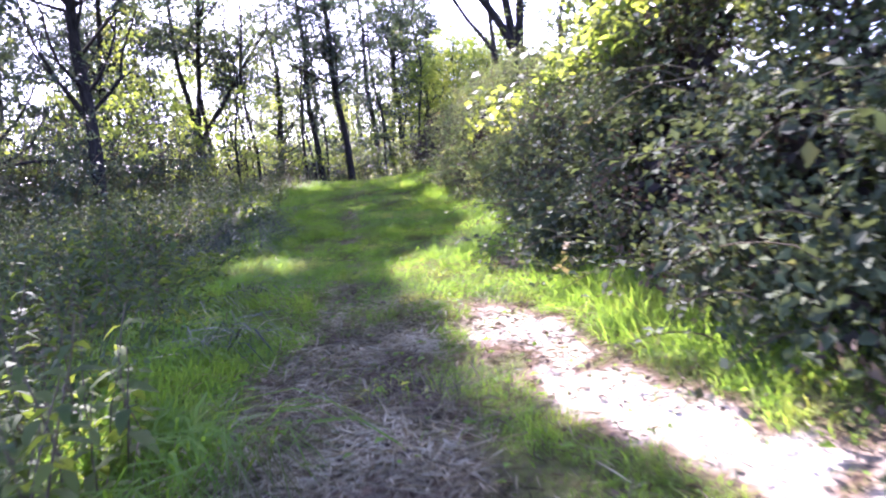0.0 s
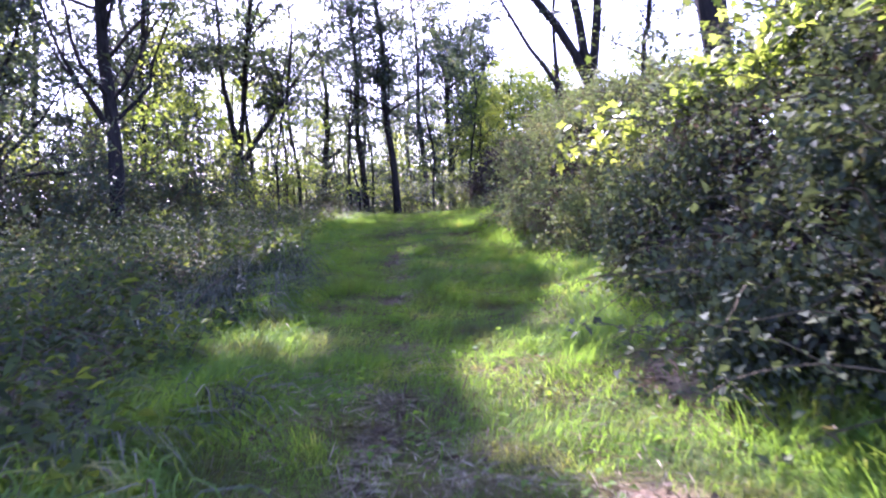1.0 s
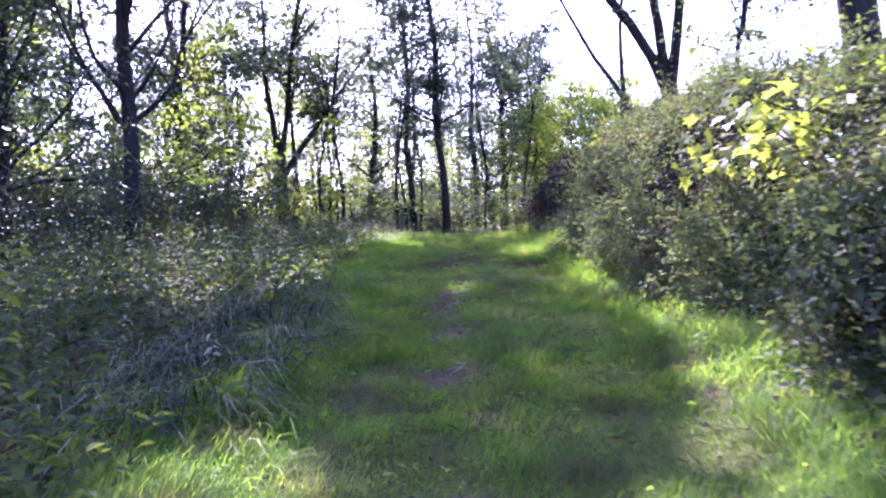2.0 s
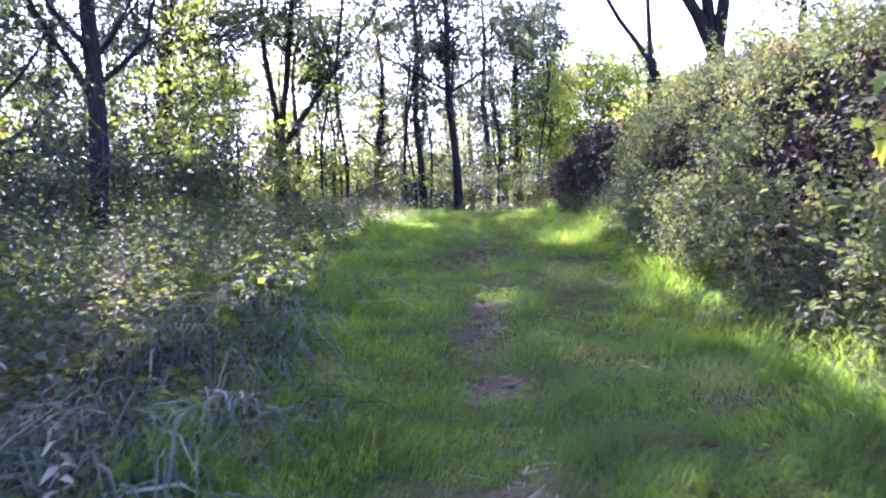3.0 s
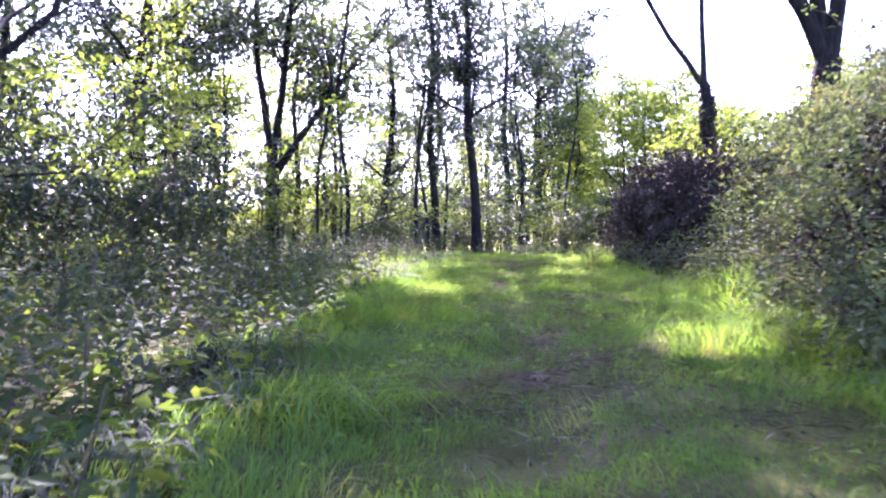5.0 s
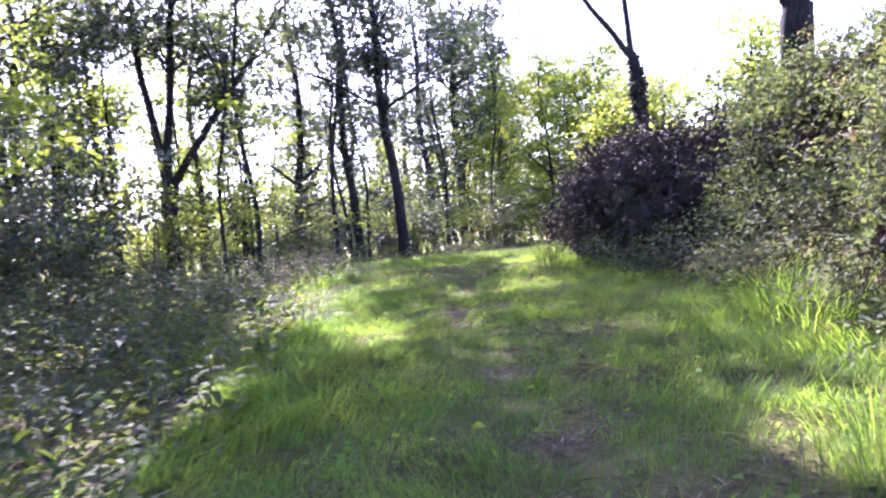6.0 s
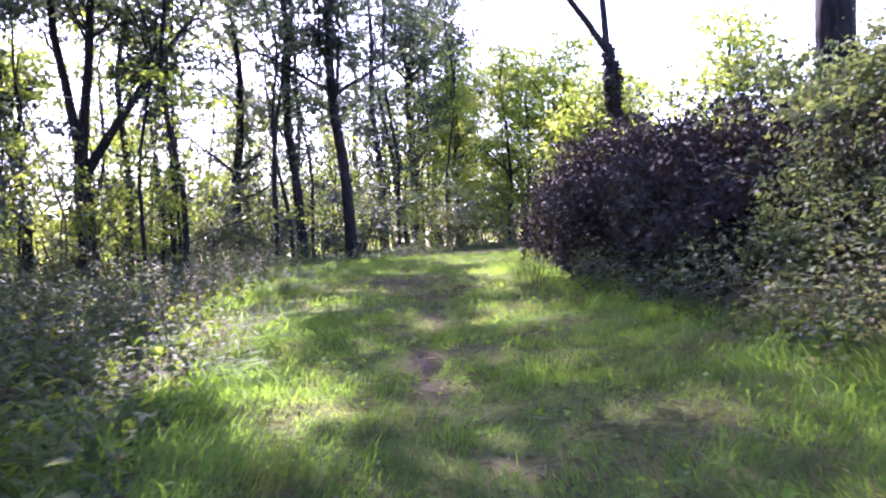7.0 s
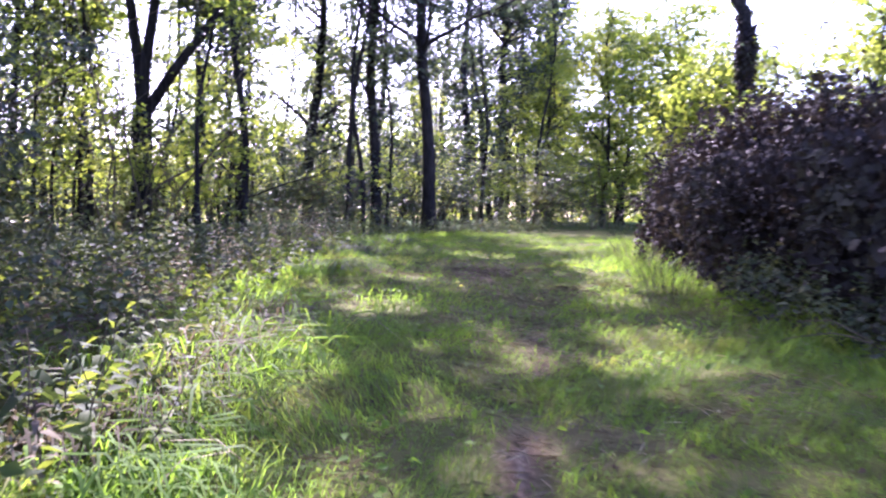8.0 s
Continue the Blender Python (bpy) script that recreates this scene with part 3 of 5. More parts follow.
tree("tree", -8.6, 15.6, slim, 21, height=11, r=0.12, lean=(-0.02, 0), low=1.0, spread=2.8, limbs=36, count=15000, size=0.105, clumps=((2.2, 1.0, 8.2, 2.0, 4.0, 0.9, 6500), (0.6, -3.5, 8.0, 2.5, 3.0, 0.9, 5000)))
# never in view, set here for the shade it throws on the start
tree("tree", -5.3, 8.2, "tall spreading tree overhanging the start of the track", 25, height=12, r=0.16, lean=(0.1, 0.0), low=5.5, spread=4.4, limbs=46, count=14000, size=0.17, clump=0.3)
tree("tree", 2.2, 19.4, "forked dark tree standing on the bank in the hedge", 22, height=11, r=0.19, low=5.4, spread=2.6, limbs=22, count=4500, sprouts=3, group="bank trees",
     fork=(1.9, ((-0.42, 0.02, 1), (0.16, 0.0, 1), (-0.12, 0.1, 0.9))))
tree("tree", 3.05, 17.0, "slim leafy young tree standing on the hedge bank", 26, height=8.5, r=0.06, lean=(0.0, 0), low=1.0, spread=1.6, limbs=34, count=4600, size=0.1, wobble=0.12, group="bank trees")
crooked = tree("tree", 3.4, 29.1, "crooked ivy-clad tree leaning over the hedge", 23, height=12, r=0.15, lean=(-0.30, 0), low=7.2, spread=2.6, limbs=12, count=2000, size=0.12, group="bank trees",
     wobble=0.13, fork=(3.5, ((-0.62, 0, 1), (0.06, 0, 1))))
tree("tree", 2.72, 11.6, "thick straight tree rising out of the bank hedge", 24, height=12, r=0.19, lean=(-0.05, 0), low=5.6, spread=3.0, limbs=22, count=6000, size=0.11, group="bank trees")
for n, (x, y, h) in enumerate(((3.4, 33.5, 3.8), (5.0, 37.5, 4.6), (2.6, 43.0, 5.6), (6.0, 31.0, 3.6), (1.0, 56.0, 8.0), (4.2, 41.0, 5.2), (1.5, 38.5, 6.3), (3.2, 37.0, 6.0), (0.0, 42.0, 6.6), (2.4, 40.5, 6.6))):
    tree("tree", x, y, "bushy yellow-green young tree in full leaf", 60 + n, height=h, r=0.08, low=0.7, spread=2.4, limbs=34, count=7000, size=0.13, clump=0.28, leaf=BRIGHT_LEAF)


ivy_rng = np.random.default_rng(27)
z = 0.2 + 3.3 * ivy_rng.beta(1.3, 1.6, 2600)
a, out = ivy_rng.uniform(0, 6.28, 2600), (0.12 + 0.05 * np.sin(z * 2.6 + 1.0)) * ivy_rng.uniform(0.6, 1.15, 2600)
rings = np.array([v.co for v in next(c for c in crooked.children if c.name.startswith("trunk")).data.vertices[:26 * 9]]).reshape(26, 9, 3).mean(1)
wrap = np.stack([np.interp(z, rings[:, 2], rings[:, 0]) + out * np.cos(a), np.interp(z, rings[:, 2], rings[:, 1]) + out * np.sin(a), z], 1)
part("ivy", leaves(ivy_rng, wrap, ivy_rng.normal(0, 1, (2600, 3)) - (0, 0, 0.5), np.stack([np.cos(a), np.sin(a), 0.4 + 0 * a], 1), 0.1, 0.08, fine=False), IVY_SHADE, crooked, "dark ivy round the trunk")


# five woodland trees, repeated through the wood
def wood_kind(seed, **kw):
    return tree("tree", 0, 0, slim, seed, **kw)


kinds = [wood_kind(31, height=11, r=0.10, lean=(0.02, 0), low=1.2, spread=2.2, limbs=22, count=4700, size=0.125),
         wood_kind(32, height=9.5, r=0.08, lean=(-0.03, 0.02), low=0.9, spread=1.9, limbs=20, count=4300, size=0.125),
         wood_kind(33, height=12.5, r=0.12, lean=(0.0, 0.0), low=1.6, spread=2.6, limbs=23, count=5000, size=0.13),
         wood_kind(34, height=8.0, r=0.07, lean=(0.05, 0), low=0.7, spread=1.9, limbs=21, count=5000, leaf=BRIGHT_LEAF, size=0.125),
         wood_kind(35, height=10, r=0.10, lean=(-0.01, 0.03), low=1.0, spread=2.3, limbs=22, count=5200, leaf=BRIGHT_LEAF, size=0.13)]
rng = np.random.default_rng(5)
spots = [(-12.2, 20.2), (-15.0, 24.6), (-17.5, 22.5), (-10.2, 30.2), (-10.5, 18.5), (-12.5, 24), (-11.0, 29), (-14.5, 20.5), (-16, 28), (-9.4, 34), (-5.4, 38), (-7.6, 42), (-3.9, 46), (-11.5, 41), (-14.5, 36), (-18.5, 34),
         (-5.2, 52), (-1.2, 57), (1.0, 54), (-9, 55), (-20, 25), (-3.0, 62), (-22, 44), (-16, 52), (1.4, 64), (-7, 66), (-13, 64), (-12.8, 30.6)]
for n, (x, y) in enumerate(spots):
    ob, s = kinds[n % 5], rng.uniform(0.85, 1.15)
    place = Matrix.Translation((x, y, float(ground_z(x, y)))) @ Matrix.Rotation(rng.uniform(0, 6.28), 4, "Z") @ Matrix.Diagonal((s, s, s * rng.uniform(0.9, 1.1), 1))
    if n < 5:
        ob.matrix_basis = place
    else:
        copy_thing(kinds[n % 5], place).scale = ob.scale * 0 + Vector((s, s, s))


# thin poles of young trees between them
pole = tree("tree", 0, 0, "thin straight young tree with few leaves", 36, group="young trees", height=9, r=0.05, lean=(-0.02, 0), low=1.5, spread=1.5, limbs=12, count=1600, size=0.13)
pole_spots = [(-9.6, 28.6), (-6.9, 29.8), (-5.3, 33.6), (-8.6, 36.2), (-2.1, 36.4), (-3.7, 39.4), (-1.0, 43.2), (-6.3, 44.4), (-4.6, 42.2), (0.9, 51.6), (-10.8, 25.6), (-12.8, 32.4), (-11.6, 37.2),
              (-7.2, 34.2), (-2.4, 48.6), (-0.2, 55.2), (-13.4, 28.8), (-15.2, 33.2), (-9.9, 39.6), (-7.9, 50.2), (2.2, 57.5), (-3.4, 53.6), (-11.9, 21.2), (-17.2, 28.6)]
for n, (x, y) in enumerate(pole_spots):
    s = rng.uniform(0.75, 1.2)
    place = Matrix.Translation((x, y, float(ground_z(x, y)))) @ Matrix.Rotation(rng.uniform(0, 6.28), 4, "Z") @ Matrix.Rotation(rng.normal(0, 0.05), 4, "X") @ Matrix.Diagonal((s, s, s, 1))
    if n:
        copy_thing(pole, place).scale = (s, s, s)
    else:
        first = place
pole.matrix_basis = first


# bare thin stems between them
stem = tree("tree", 0, 0, "thin bare crooked stem of a young tree", 38, group="bare stems", height=9, r=0.045, lean=(0.03, 0), low=3.0, spread=1.4, limbs=6, count=420, size=0.12, wobble=0.09, sprouts=3)
for n in range(30):
    x, y = -13.6 + 0.47 * n + rng.uniform(-0.6, 0.6), rng.uniform(25, 44) if n < 22 else rng.uniform(38, 50)
    s = rng.uniform(0.75, 1.25)
    place = Matrix.Translation((x, y, float(ground_z(x, y)))) @ Matrix.Rotation(rng.uniform(0, 6.28), 4, "Z") @ Matrix.Rotation(rng.normal(0, 0.07), 4, "X") @ Matrix.Diagonal((s, s, s, 1))
    if n:
        copy_thing(stem, place).scale = (s, s, s)
    else:
        first = place
stem.matrix_basis = first


# ---------------------------------------------------------------- shrubs under the trees
def shrub_data(rng, height, spread, stems, count, size):
    wood, anchors = [], []
    for _ in range(stems):
        az, out = rng.uniform(0, 6.28), rng.uniform(0.1, 0.75)
        limb(rng, (rng.normal(0, 0.15), rng.normal(0, 0.15), -0.1), (math.cos(az) * out * spread / height, math.sin(az) * out * spread / height, 1), height * rng.uniform(0.7, 1.1),
             0.02, wood, anchors, twigs=5, rise=-0.03, sides=4, bare=0.1)
    return merged(*wood), limb_leaves(rng, np.array(anchors), count, 0.16, size)


def shrub(x, y, seed, label, leaf, **kw):
    wood, crown = shrub_data(np.random.default_rng(seed), **kw)
    ob = thing("shrub", x, y, label, "shrub", "undergrowth shrubs")
    tagged(part("branchwork", wood, STEM, ob), kind="stuff")
    part("foliage", crown, leaf, ob)
    return ob


shrubs = [shrub(0, 0, 41, "loose leafy shrub growing under the trees", TREE_LEAF, height=2.4, spread=1.6, stems=9, count=2000, size=0.08),
          shrub(0, 0, 42, "low dense shrub with dark leaves", BRAMBLE, height=1.5, spread=1.5, stems=9, count=2200, size=0.08),
          shrub(0, 0, 43, "yellow-green sapling shrub lit from behind", BRIGHT_LEAF, height=2.9, spread=1.6, stems=8, count=1600, size=0.085),
          shrub(0, 0, 44, "straggling sunlit hazel shrub", BRIGHT_LEAF, height=3.4, spread=1.9, stems=8, count=1600, size=0.085)]
shrub_spots = [(-11.5, 17.0), (-8.2, 24.2), (-8.9, 20.4), (-6.6, 26.6), (-5.0, 30.2), (-9.2, 18.2), (-8.0, 17.6), (-10.8, 27.4), (-13.6, 20.6), (-15.8, 22.2), (-12.2, 23.0), (-14.8, 27.0), (-18.6, 26.4), (-16.4, 31.4), (-10.2, 19.6), (-9.8, 22.6), (-20.5, 30.5), (-12.8, 35.2), (-19.5, 36.5), (-7.2, 25.4), (-9.2, 25.4), (-10.6, 21.4), (-10.4, 15.4), (-12.5, 18.2), (-5.9, 29.4),
               (-9.9, 31.3), (-12.4, 27.3), (-14.2, 23.8), (-10, 37.8), (3.0, 36.5),                (0.6, 53), (-5.2, 45.5), (2.6, 50), (-13.5, 31), (-16.5, 24), (4.8, 31.5), (-8.6, 46), (-18, 30), (-17, 39), (5.6, 52), (-6.4, 48), (3.4, 54), (-9.4, 43.5), (-12, 46), (-8, 36), (-11.2, 34.2), (-15, 44), (-2.2, 50), (-4.4, 56)]
for n, (x, y) in enumerate(shrub_spots):
    s = rng.uniform(0.8, 1.2)
    place = Matrix.Translation((x, y, float(ground_z(x, y)))) @ Matrix.Rotation(rng.uniform(0, 6.28), 4, "Z") @ Matrix.Diagonal((s, s, s, 1))
    if n < 4:
        shrubs[n].matrix_basis = place
    else:
        copy_thing(shrubs[n % 4], place).scale = (s, s, s)


# leafy bushes crowding the bank behind the hedge
bank_bush = shrub(2.3, 18.0, 45, "dense sunlit bush on the bank round the forked tree", LIT_DUSTY, height=1.35, spread=1.6, stems=16, count=4200, size=0.075)
for x, y, s in ((1.95, 16.7, 0.95), (2.7, 19.4, 1.1), (3.3, 17.6, 1.15), (2.9, 14.6, 0.9)):
    place = Matrix.Translation((x, y, float(ground_z(x, y)))) @ Matrix.Rotation(x * 3.0, 4, "Z") @ Matrix.Diagonal((s, s, s, 1))
    copy_thing(bank_bush, place).scale = (s, s, s)


# dark leafy shrubs round the trees beside the track
for x, y, s, k in ((-6.7, 14.6, 0.8, 0), (-8.6, 15.2, 0.9, 0), (-10.0, 13.8, 1.0, 0), (-7.9, 16.6, 0.9, 1), (-7.4, 18.2, 1.2, 0), (-9.3, 17.2, 1.35, 0), (-8.4, 20.8, 1.25, 0), (-10.6, 19.2, 1.4, 0), (-6.5, 20.0, 1.0, 0), (-11.8, 16.4, 1.4, 0)):
    place = Matrix.Translation((x, y, float(ground_z(x, y)))) @ Matrix.Rotation(rng.uniform(0, 6.28), 4, "Z") @ Matrix.Diagonal((s, s, s, 1))
    copy_thing(shrubs[k], place).scale = (s, s, s)


# bushes closing the view low between the trunks
for n in range(20):
    x, y = -13.5 + 0.78 * n + rng.uniform(-0.4, 0.4), rng.uniform(32, 41)
    s = rng.uniform(0.85, 1.25)
    place = Matrix.Translation((x, y, float(ground_z(x, y)))) @ Matrix.Rotation(rng.uniform(0, 6.28), 4, "Z") @ Matrix.Diagonal((s, s, s, 1))
    copy_thing(shrubs[(0, 2, 0, 3)[n % 4]], place).scale = (s, s, s * 0.8)


# sunlit bushes at the far side of the wood
glade = [(-19 + 2.05 * k + rng.uniform(-0.8, 0.8), rng.uniform(47, 62)) for k in range(13)] + [(-16 + 2.2 * k + rng.uniform(-0.7, 0.7), rng.uniform(36, 44)) for k in range(5)] + \
        [(2.6 + 1.3 * k, rng.uniform(44, 54)) for k in range(4)] + [(-26 + 2.6 * k, rng.uniform(30, 46)) for k in range(4)]
for x, y in glade:
    s = rng.uniform(1.1, 1.7)
    place = Matrix.Translation((x, y, float(ground_z(x, y)))) @ Matrix.Rotation(rng.uniform(0, 6.28), 4, "Z") @ Matrix.Diagonal((s, s, s, 1))
    copy_thing(shrubs[2], place).scale = (s, s, s * 0.9)


# slender sunlit saplings filling the wood between the trunks
sapling = tree("sapling", 0, 0, "slender yellow-green sapling lit from behind", 37, leaf=BRIGHT_LEAF, group="young saplings", height=5.5, r=0.03, low=0.3, spread=1.5, limbs=11, count=1700, size=0.105, clump=0.3)
sapling_spots = [(-3.9, 36.0), (-6.4, 35.2), (-8.4, 33.0), (-11.0, 31.4), (-1.4, 40.2), (-3.2, 43.6), (-5.4, 41.6), (0.4, 43.4), (-0.6, 47.0), (-2.2, 46.2), (-4.4, 49.6), (-6.8, 46.8), (-8.8, 49.2), (1.6, 48.8), (-0.4, 53.2),
                 (-2.6, 55.4), (-5.8, 56.0), (-8.0, 58.4), (-10.6, 52.4), (0.8, 58.8), (2.6, 54.6), (-12.6, 40.6), (-13.8, 47.0), (-9.0, 38.4), (-6.2, 27.6), (-10.2, 28.2), (-11.6, 26.0), (-8.2, 22.6), (-13.4, 33.8), (-15.6, 38.6), (3.4, 59.8), (-1.6, 60.6), (-4.2, 61.4)]
for n, (x, y) in enumerate(sapling_spots):
    s = rng.uniform(0.75, 1.25)
    place = Matrix.Translation((x, y, float(ground_z(x, y)))) @ Matrix.Rotation(rng.uniform(0, 6.28), 4, "Z") @ Matrix.Diagonal((s, s, s, 1))
    if n:
        copy_thing(sapling, place).scale = (s, s, s)
    else:
        first = place
sapling.matrix_basis = first


def far_wood():
    """The sunlit edge of the next wood, seen between the trunks."""
    rng = np.random.default_rng(39)
    n = 27000
    x, y = rng.uniform(-48, 22, n), rng.uniform(72, 92, n)
    top = 7.2 + 2.4 * wave(x, y, 0.35) + 1.2 * wave(x, y, 1.1, 2.0)
    z = ground_z(x, y) + np.maximum(top, 1.2) * rng.uniform(0, 1, n) ** 0.9
    L = rng.uniform(0.3, 0.6, n)
    ob = part("far_wood", leaves(rng, np.stack([x, y, z], 1), rng.normal(0, 1, (n, 3)), rng.normal(0, 0.6, (n, 3)) + (0, 0, 1), L, L * 0.7, fine=False), BRIGHT_LEAF)
    tagged(ob, "sunlit yellow-green edge of a distant wood", "woods", kind="stuff")


far_wood()


# ---------------------------------------------------------------- the hedge on the right-hand bank
def hedge_top(y):
    return np.interp(y, (0, 3, 6, 7.5, 9, 10.5, 12, 13.5, 15, 16.5, 18, 24, 30), (1.75, 1.75, 1.65, 1.4, 1.22, 1.35, 1.3, 1.35, 1.6, 1.68, 1.4, 1.6, 1.7))


def lumps(u, v, cell, seed):
    """Rounded heads side by side, 1 at their middles and 0 in the creases."""
    best = np.full(np.shape(u), 9.0)
    iu, iv = np.floor(u / cell), np.floor(v / cell)
    for a in (-1, 0, 1):
        for b in (-1, 0, 1):
            cu, cv = iu + a, iv + b
            ju = np.modf(np.abs(np.sin(cu * 12.9898 + cv * 78.233 + seed) * 43758.5))[0]
            jv = np.modf(np.abs(np.sin(cu * 39.346 + cv * 11.135 + seed * 1.7) * 24634.6))[0]
            best = np.minimum(best, np.hypot(u / cell - cu - 0.15 - 0.7 * ju, v / cell - cv - 0.15 - 0.7 * jv))
    return np.sqrt(np.maximum(1 - (best / 0.85) ** 2, 0))


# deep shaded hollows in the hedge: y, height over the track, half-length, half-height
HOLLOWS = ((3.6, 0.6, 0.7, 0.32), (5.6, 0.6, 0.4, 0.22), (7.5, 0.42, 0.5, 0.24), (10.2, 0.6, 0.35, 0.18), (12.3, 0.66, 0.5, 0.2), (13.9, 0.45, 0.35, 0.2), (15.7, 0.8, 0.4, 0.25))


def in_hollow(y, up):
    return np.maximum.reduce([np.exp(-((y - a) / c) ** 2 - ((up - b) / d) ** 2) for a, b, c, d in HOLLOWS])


def hedge_shell(rng, y0, y1, count, depth=0.45):
    """Places over the face and top of the hedge between y0 and y1, and the way out of it there."""
    y = rng.uniform(y0, y1, count)
    s = rng.uniform(0, 1, count) ** 0.9
    h = hedge_top(y)
    out = np.interp(s, (0, 0.3, 0.6, 0.8, 1.0), (0.12, 0.32, 0.62, 1.05, 2.7))
    z = np.interp(s, (0, 0.3, 0.6, 0.8, 1.0), (0.0, 0.33, 0.72, 0.96, 1.02)) * h
    lump = 0.34 * wave(y, z, 1.9, 1.0) + 0.5 * lumps(y, z * 1.2, 0.62, 2.0) + 0.16 * lumps(y, z, 0.27, 5.0) - 0.35 - 0.55 * smooth(0.35, 0.75, wave(y, z, 1.35, 4.1))
    out = out - (0.5 * smooth(6.4, 4.6, y) * smooth(0.6, 2.4, y) + 0.25 * smooth(9.4, 10.6, y) * smooth(15, 13.8, y)) * (1 - 0.6 * s)
    out = out + 0.3 * smooth(14.2, 15.2, y) + 0.1 * smooth(11.5, 12.5, y)
    out = out + 0.38 * in_hollow(y, z)
    x = right_edge(y) + 0.22 + out - lump * smooth(0.0, 0.3, s) * (s < 0.85) + depth * rng.uniform(0, 1, count) ** 1.3
    z = z + path_z(y) + (0.2 * wave(x, y, 1.9, 0.3) + 0.34 * lumps(x, y, 0.6, 3.0) - 0.1) * smooth(0.45, 0.8, s) + np.abs(rng.normal(0, 0.09, count)) * smooth(0.6, 0.8, s)
    tilt = np.interp(s, (0, 0.6, 0.8, 1.0), (0.2, 0.4, 0.9, 1.5))
    way = np.stack([-np.ones(count), np.full(count, -0.35), tilt], 1)
    return np.stack([x, y, np.maximum(z, ground_z(x, y) + 0.02)], 1), unit(way)


def bramble_bush(y0, y1, seed, count, label, leaf=BRAMBLE, size=0.055, name="bramble_bush", stalks=60, depth=0.45):
    rng = np.random.default_rng(seed)
    ym = (y0 + y1) / 2
    base = np.array([right_edge(ym) + 0.8, ym, 0.0])
    base[2] = ground_z(base[0], ym)
    ob = new(name)
    ob.location = base
    tagged(ob, label, "bush", "hedge bushes")
    # compound leaves: sprays of a dozen leaflets that share a facing
    at, out = hedge_shell(rng, y0 - 0.15, y1 + 0.15, count // 11, depth)
    hollow = wave(at[:, 1], at[:, 2], 3.3, 0.9) + 0.5 * wave(at[:, 1], at[:, 2], 8.0, 2.3)
    keep = rng.uniform(0, 1, len(at)) > 0.97 * smooth(0.05, 0.35, hollow) * smooth(0.0, 0.15, hedge_top(at[:, 1]) + path_z(at[:, 1]) - at[:, 2])
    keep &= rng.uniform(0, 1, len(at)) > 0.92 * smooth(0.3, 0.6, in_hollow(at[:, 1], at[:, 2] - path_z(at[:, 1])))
    at, out = at[keep], out[keep]
    aim = out * 0.5 + rng.normal(0, 0.45, at.shape) + (0, 0, 0.8)
    pick = rng.integers(0, len(at), int(count * len(at) / (count // 11)))
    count = len(pick)
    at = at[pick] + rng.normal(0, size * 1.0, (count, 3))
    at[:, 2] = np.maximum(at[:, 2], ground_z(at[:, 0], at[:, 1]) + 0.01)
    way = rng.normal(0, 0.8, (count, 3)) + out[pick] * 0.5 - (0, 0, 0.4)
    face = aim[pick] + rng.normal(0, 0.25, (count, 3))
    L = size * rng.uniform(0.55, 1.35, count)
    wood, sprays = [], [leaves(rng, at - base, way, face, L, L * rng.uniform(0.5, 0.75, count), fine=False)]
    for p, o in zip(*hedge_shell(rng, y0, y1, 110, 0.1)):
        pts = wander(rng, p, o + rng.normal(0, 0.5, 3) + (0, 0, 0.5), rng.uniform(0.2, 0.55), 7, 0.15, -0.14)
        wood.append(tube(pts - base, np.linspace(0.004, 0.002, 7), 3))
        tips = pts[rng.integers(1, 7, 14)] + rng.normal(0, 0.015, (14, 3))
        S = size * rng.uniform(0.7, 1.4, 14)
        sprays.append(leaves(rng, tips - base, rng.normal(0, 1, (14, 3)) * (1, 1, 0.5), rng.normal(0, 0.4, (14, 3)) + (0, 0, 1), S, S * 0.65, fine=False))
    part("foliage", merged(*sprays)[:2], leaf, ob)
    # shade inside the hedge is put into a layer of near-black leaves
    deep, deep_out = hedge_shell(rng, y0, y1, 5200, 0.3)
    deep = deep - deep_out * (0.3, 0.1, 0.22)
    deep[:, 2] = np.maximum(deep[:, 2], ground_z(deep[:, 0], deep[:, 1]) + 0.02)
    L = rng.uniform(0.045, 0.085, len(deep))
    part("inner_foliage", leaves(rng, deep - base, rng.normal(0, 0.8, deep.shape) - (0, 0, 0.5), deep_out + rng.normal(0, 0.4, deep.shape), L, L * 0.8, fine=False), IVY_SHADE, ob, "inner leaves coloured near-black for shade")
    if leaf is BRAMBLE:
        # sunlight along the hedge top is put into a layer of brighter leaves
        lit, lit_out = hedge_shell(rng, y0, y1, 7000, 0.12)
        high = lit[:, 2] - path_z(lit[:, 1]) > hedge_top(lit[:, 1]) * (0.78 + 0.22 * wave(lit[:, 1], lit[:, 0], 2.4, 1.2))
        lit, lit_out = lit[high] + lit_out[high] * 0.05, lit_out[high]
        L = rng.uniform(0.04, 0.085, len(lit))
        part("top_foliage", leaves(rng, lit - base, rng.normal(0, 0.8, lit.shape) - (0, 0, 0.4), lit_out * 0.4 + rng.normal(0, 0.3, lit.shape) + (0, 0, 0.8), L, L * 0.7, fine=False), BRIGHT_LEAF, ob, "yellow-green top leaves, brightened as if sunlit")
    dead, dead_out = hedge_shell(rng, y0, y1, 5200, 0.22)
    brown = wave(dead[:, 1], dead[:, 2], 2.7, 3.1) + 0.4 * wave(dead[:, 1], dead[:, 2], 6.0, 1.0) > 0.25
    dead, dead_out = dead[brown], dead_out[brown]
    L = size * rng.uniform(0.6, 1.3, len(dead))
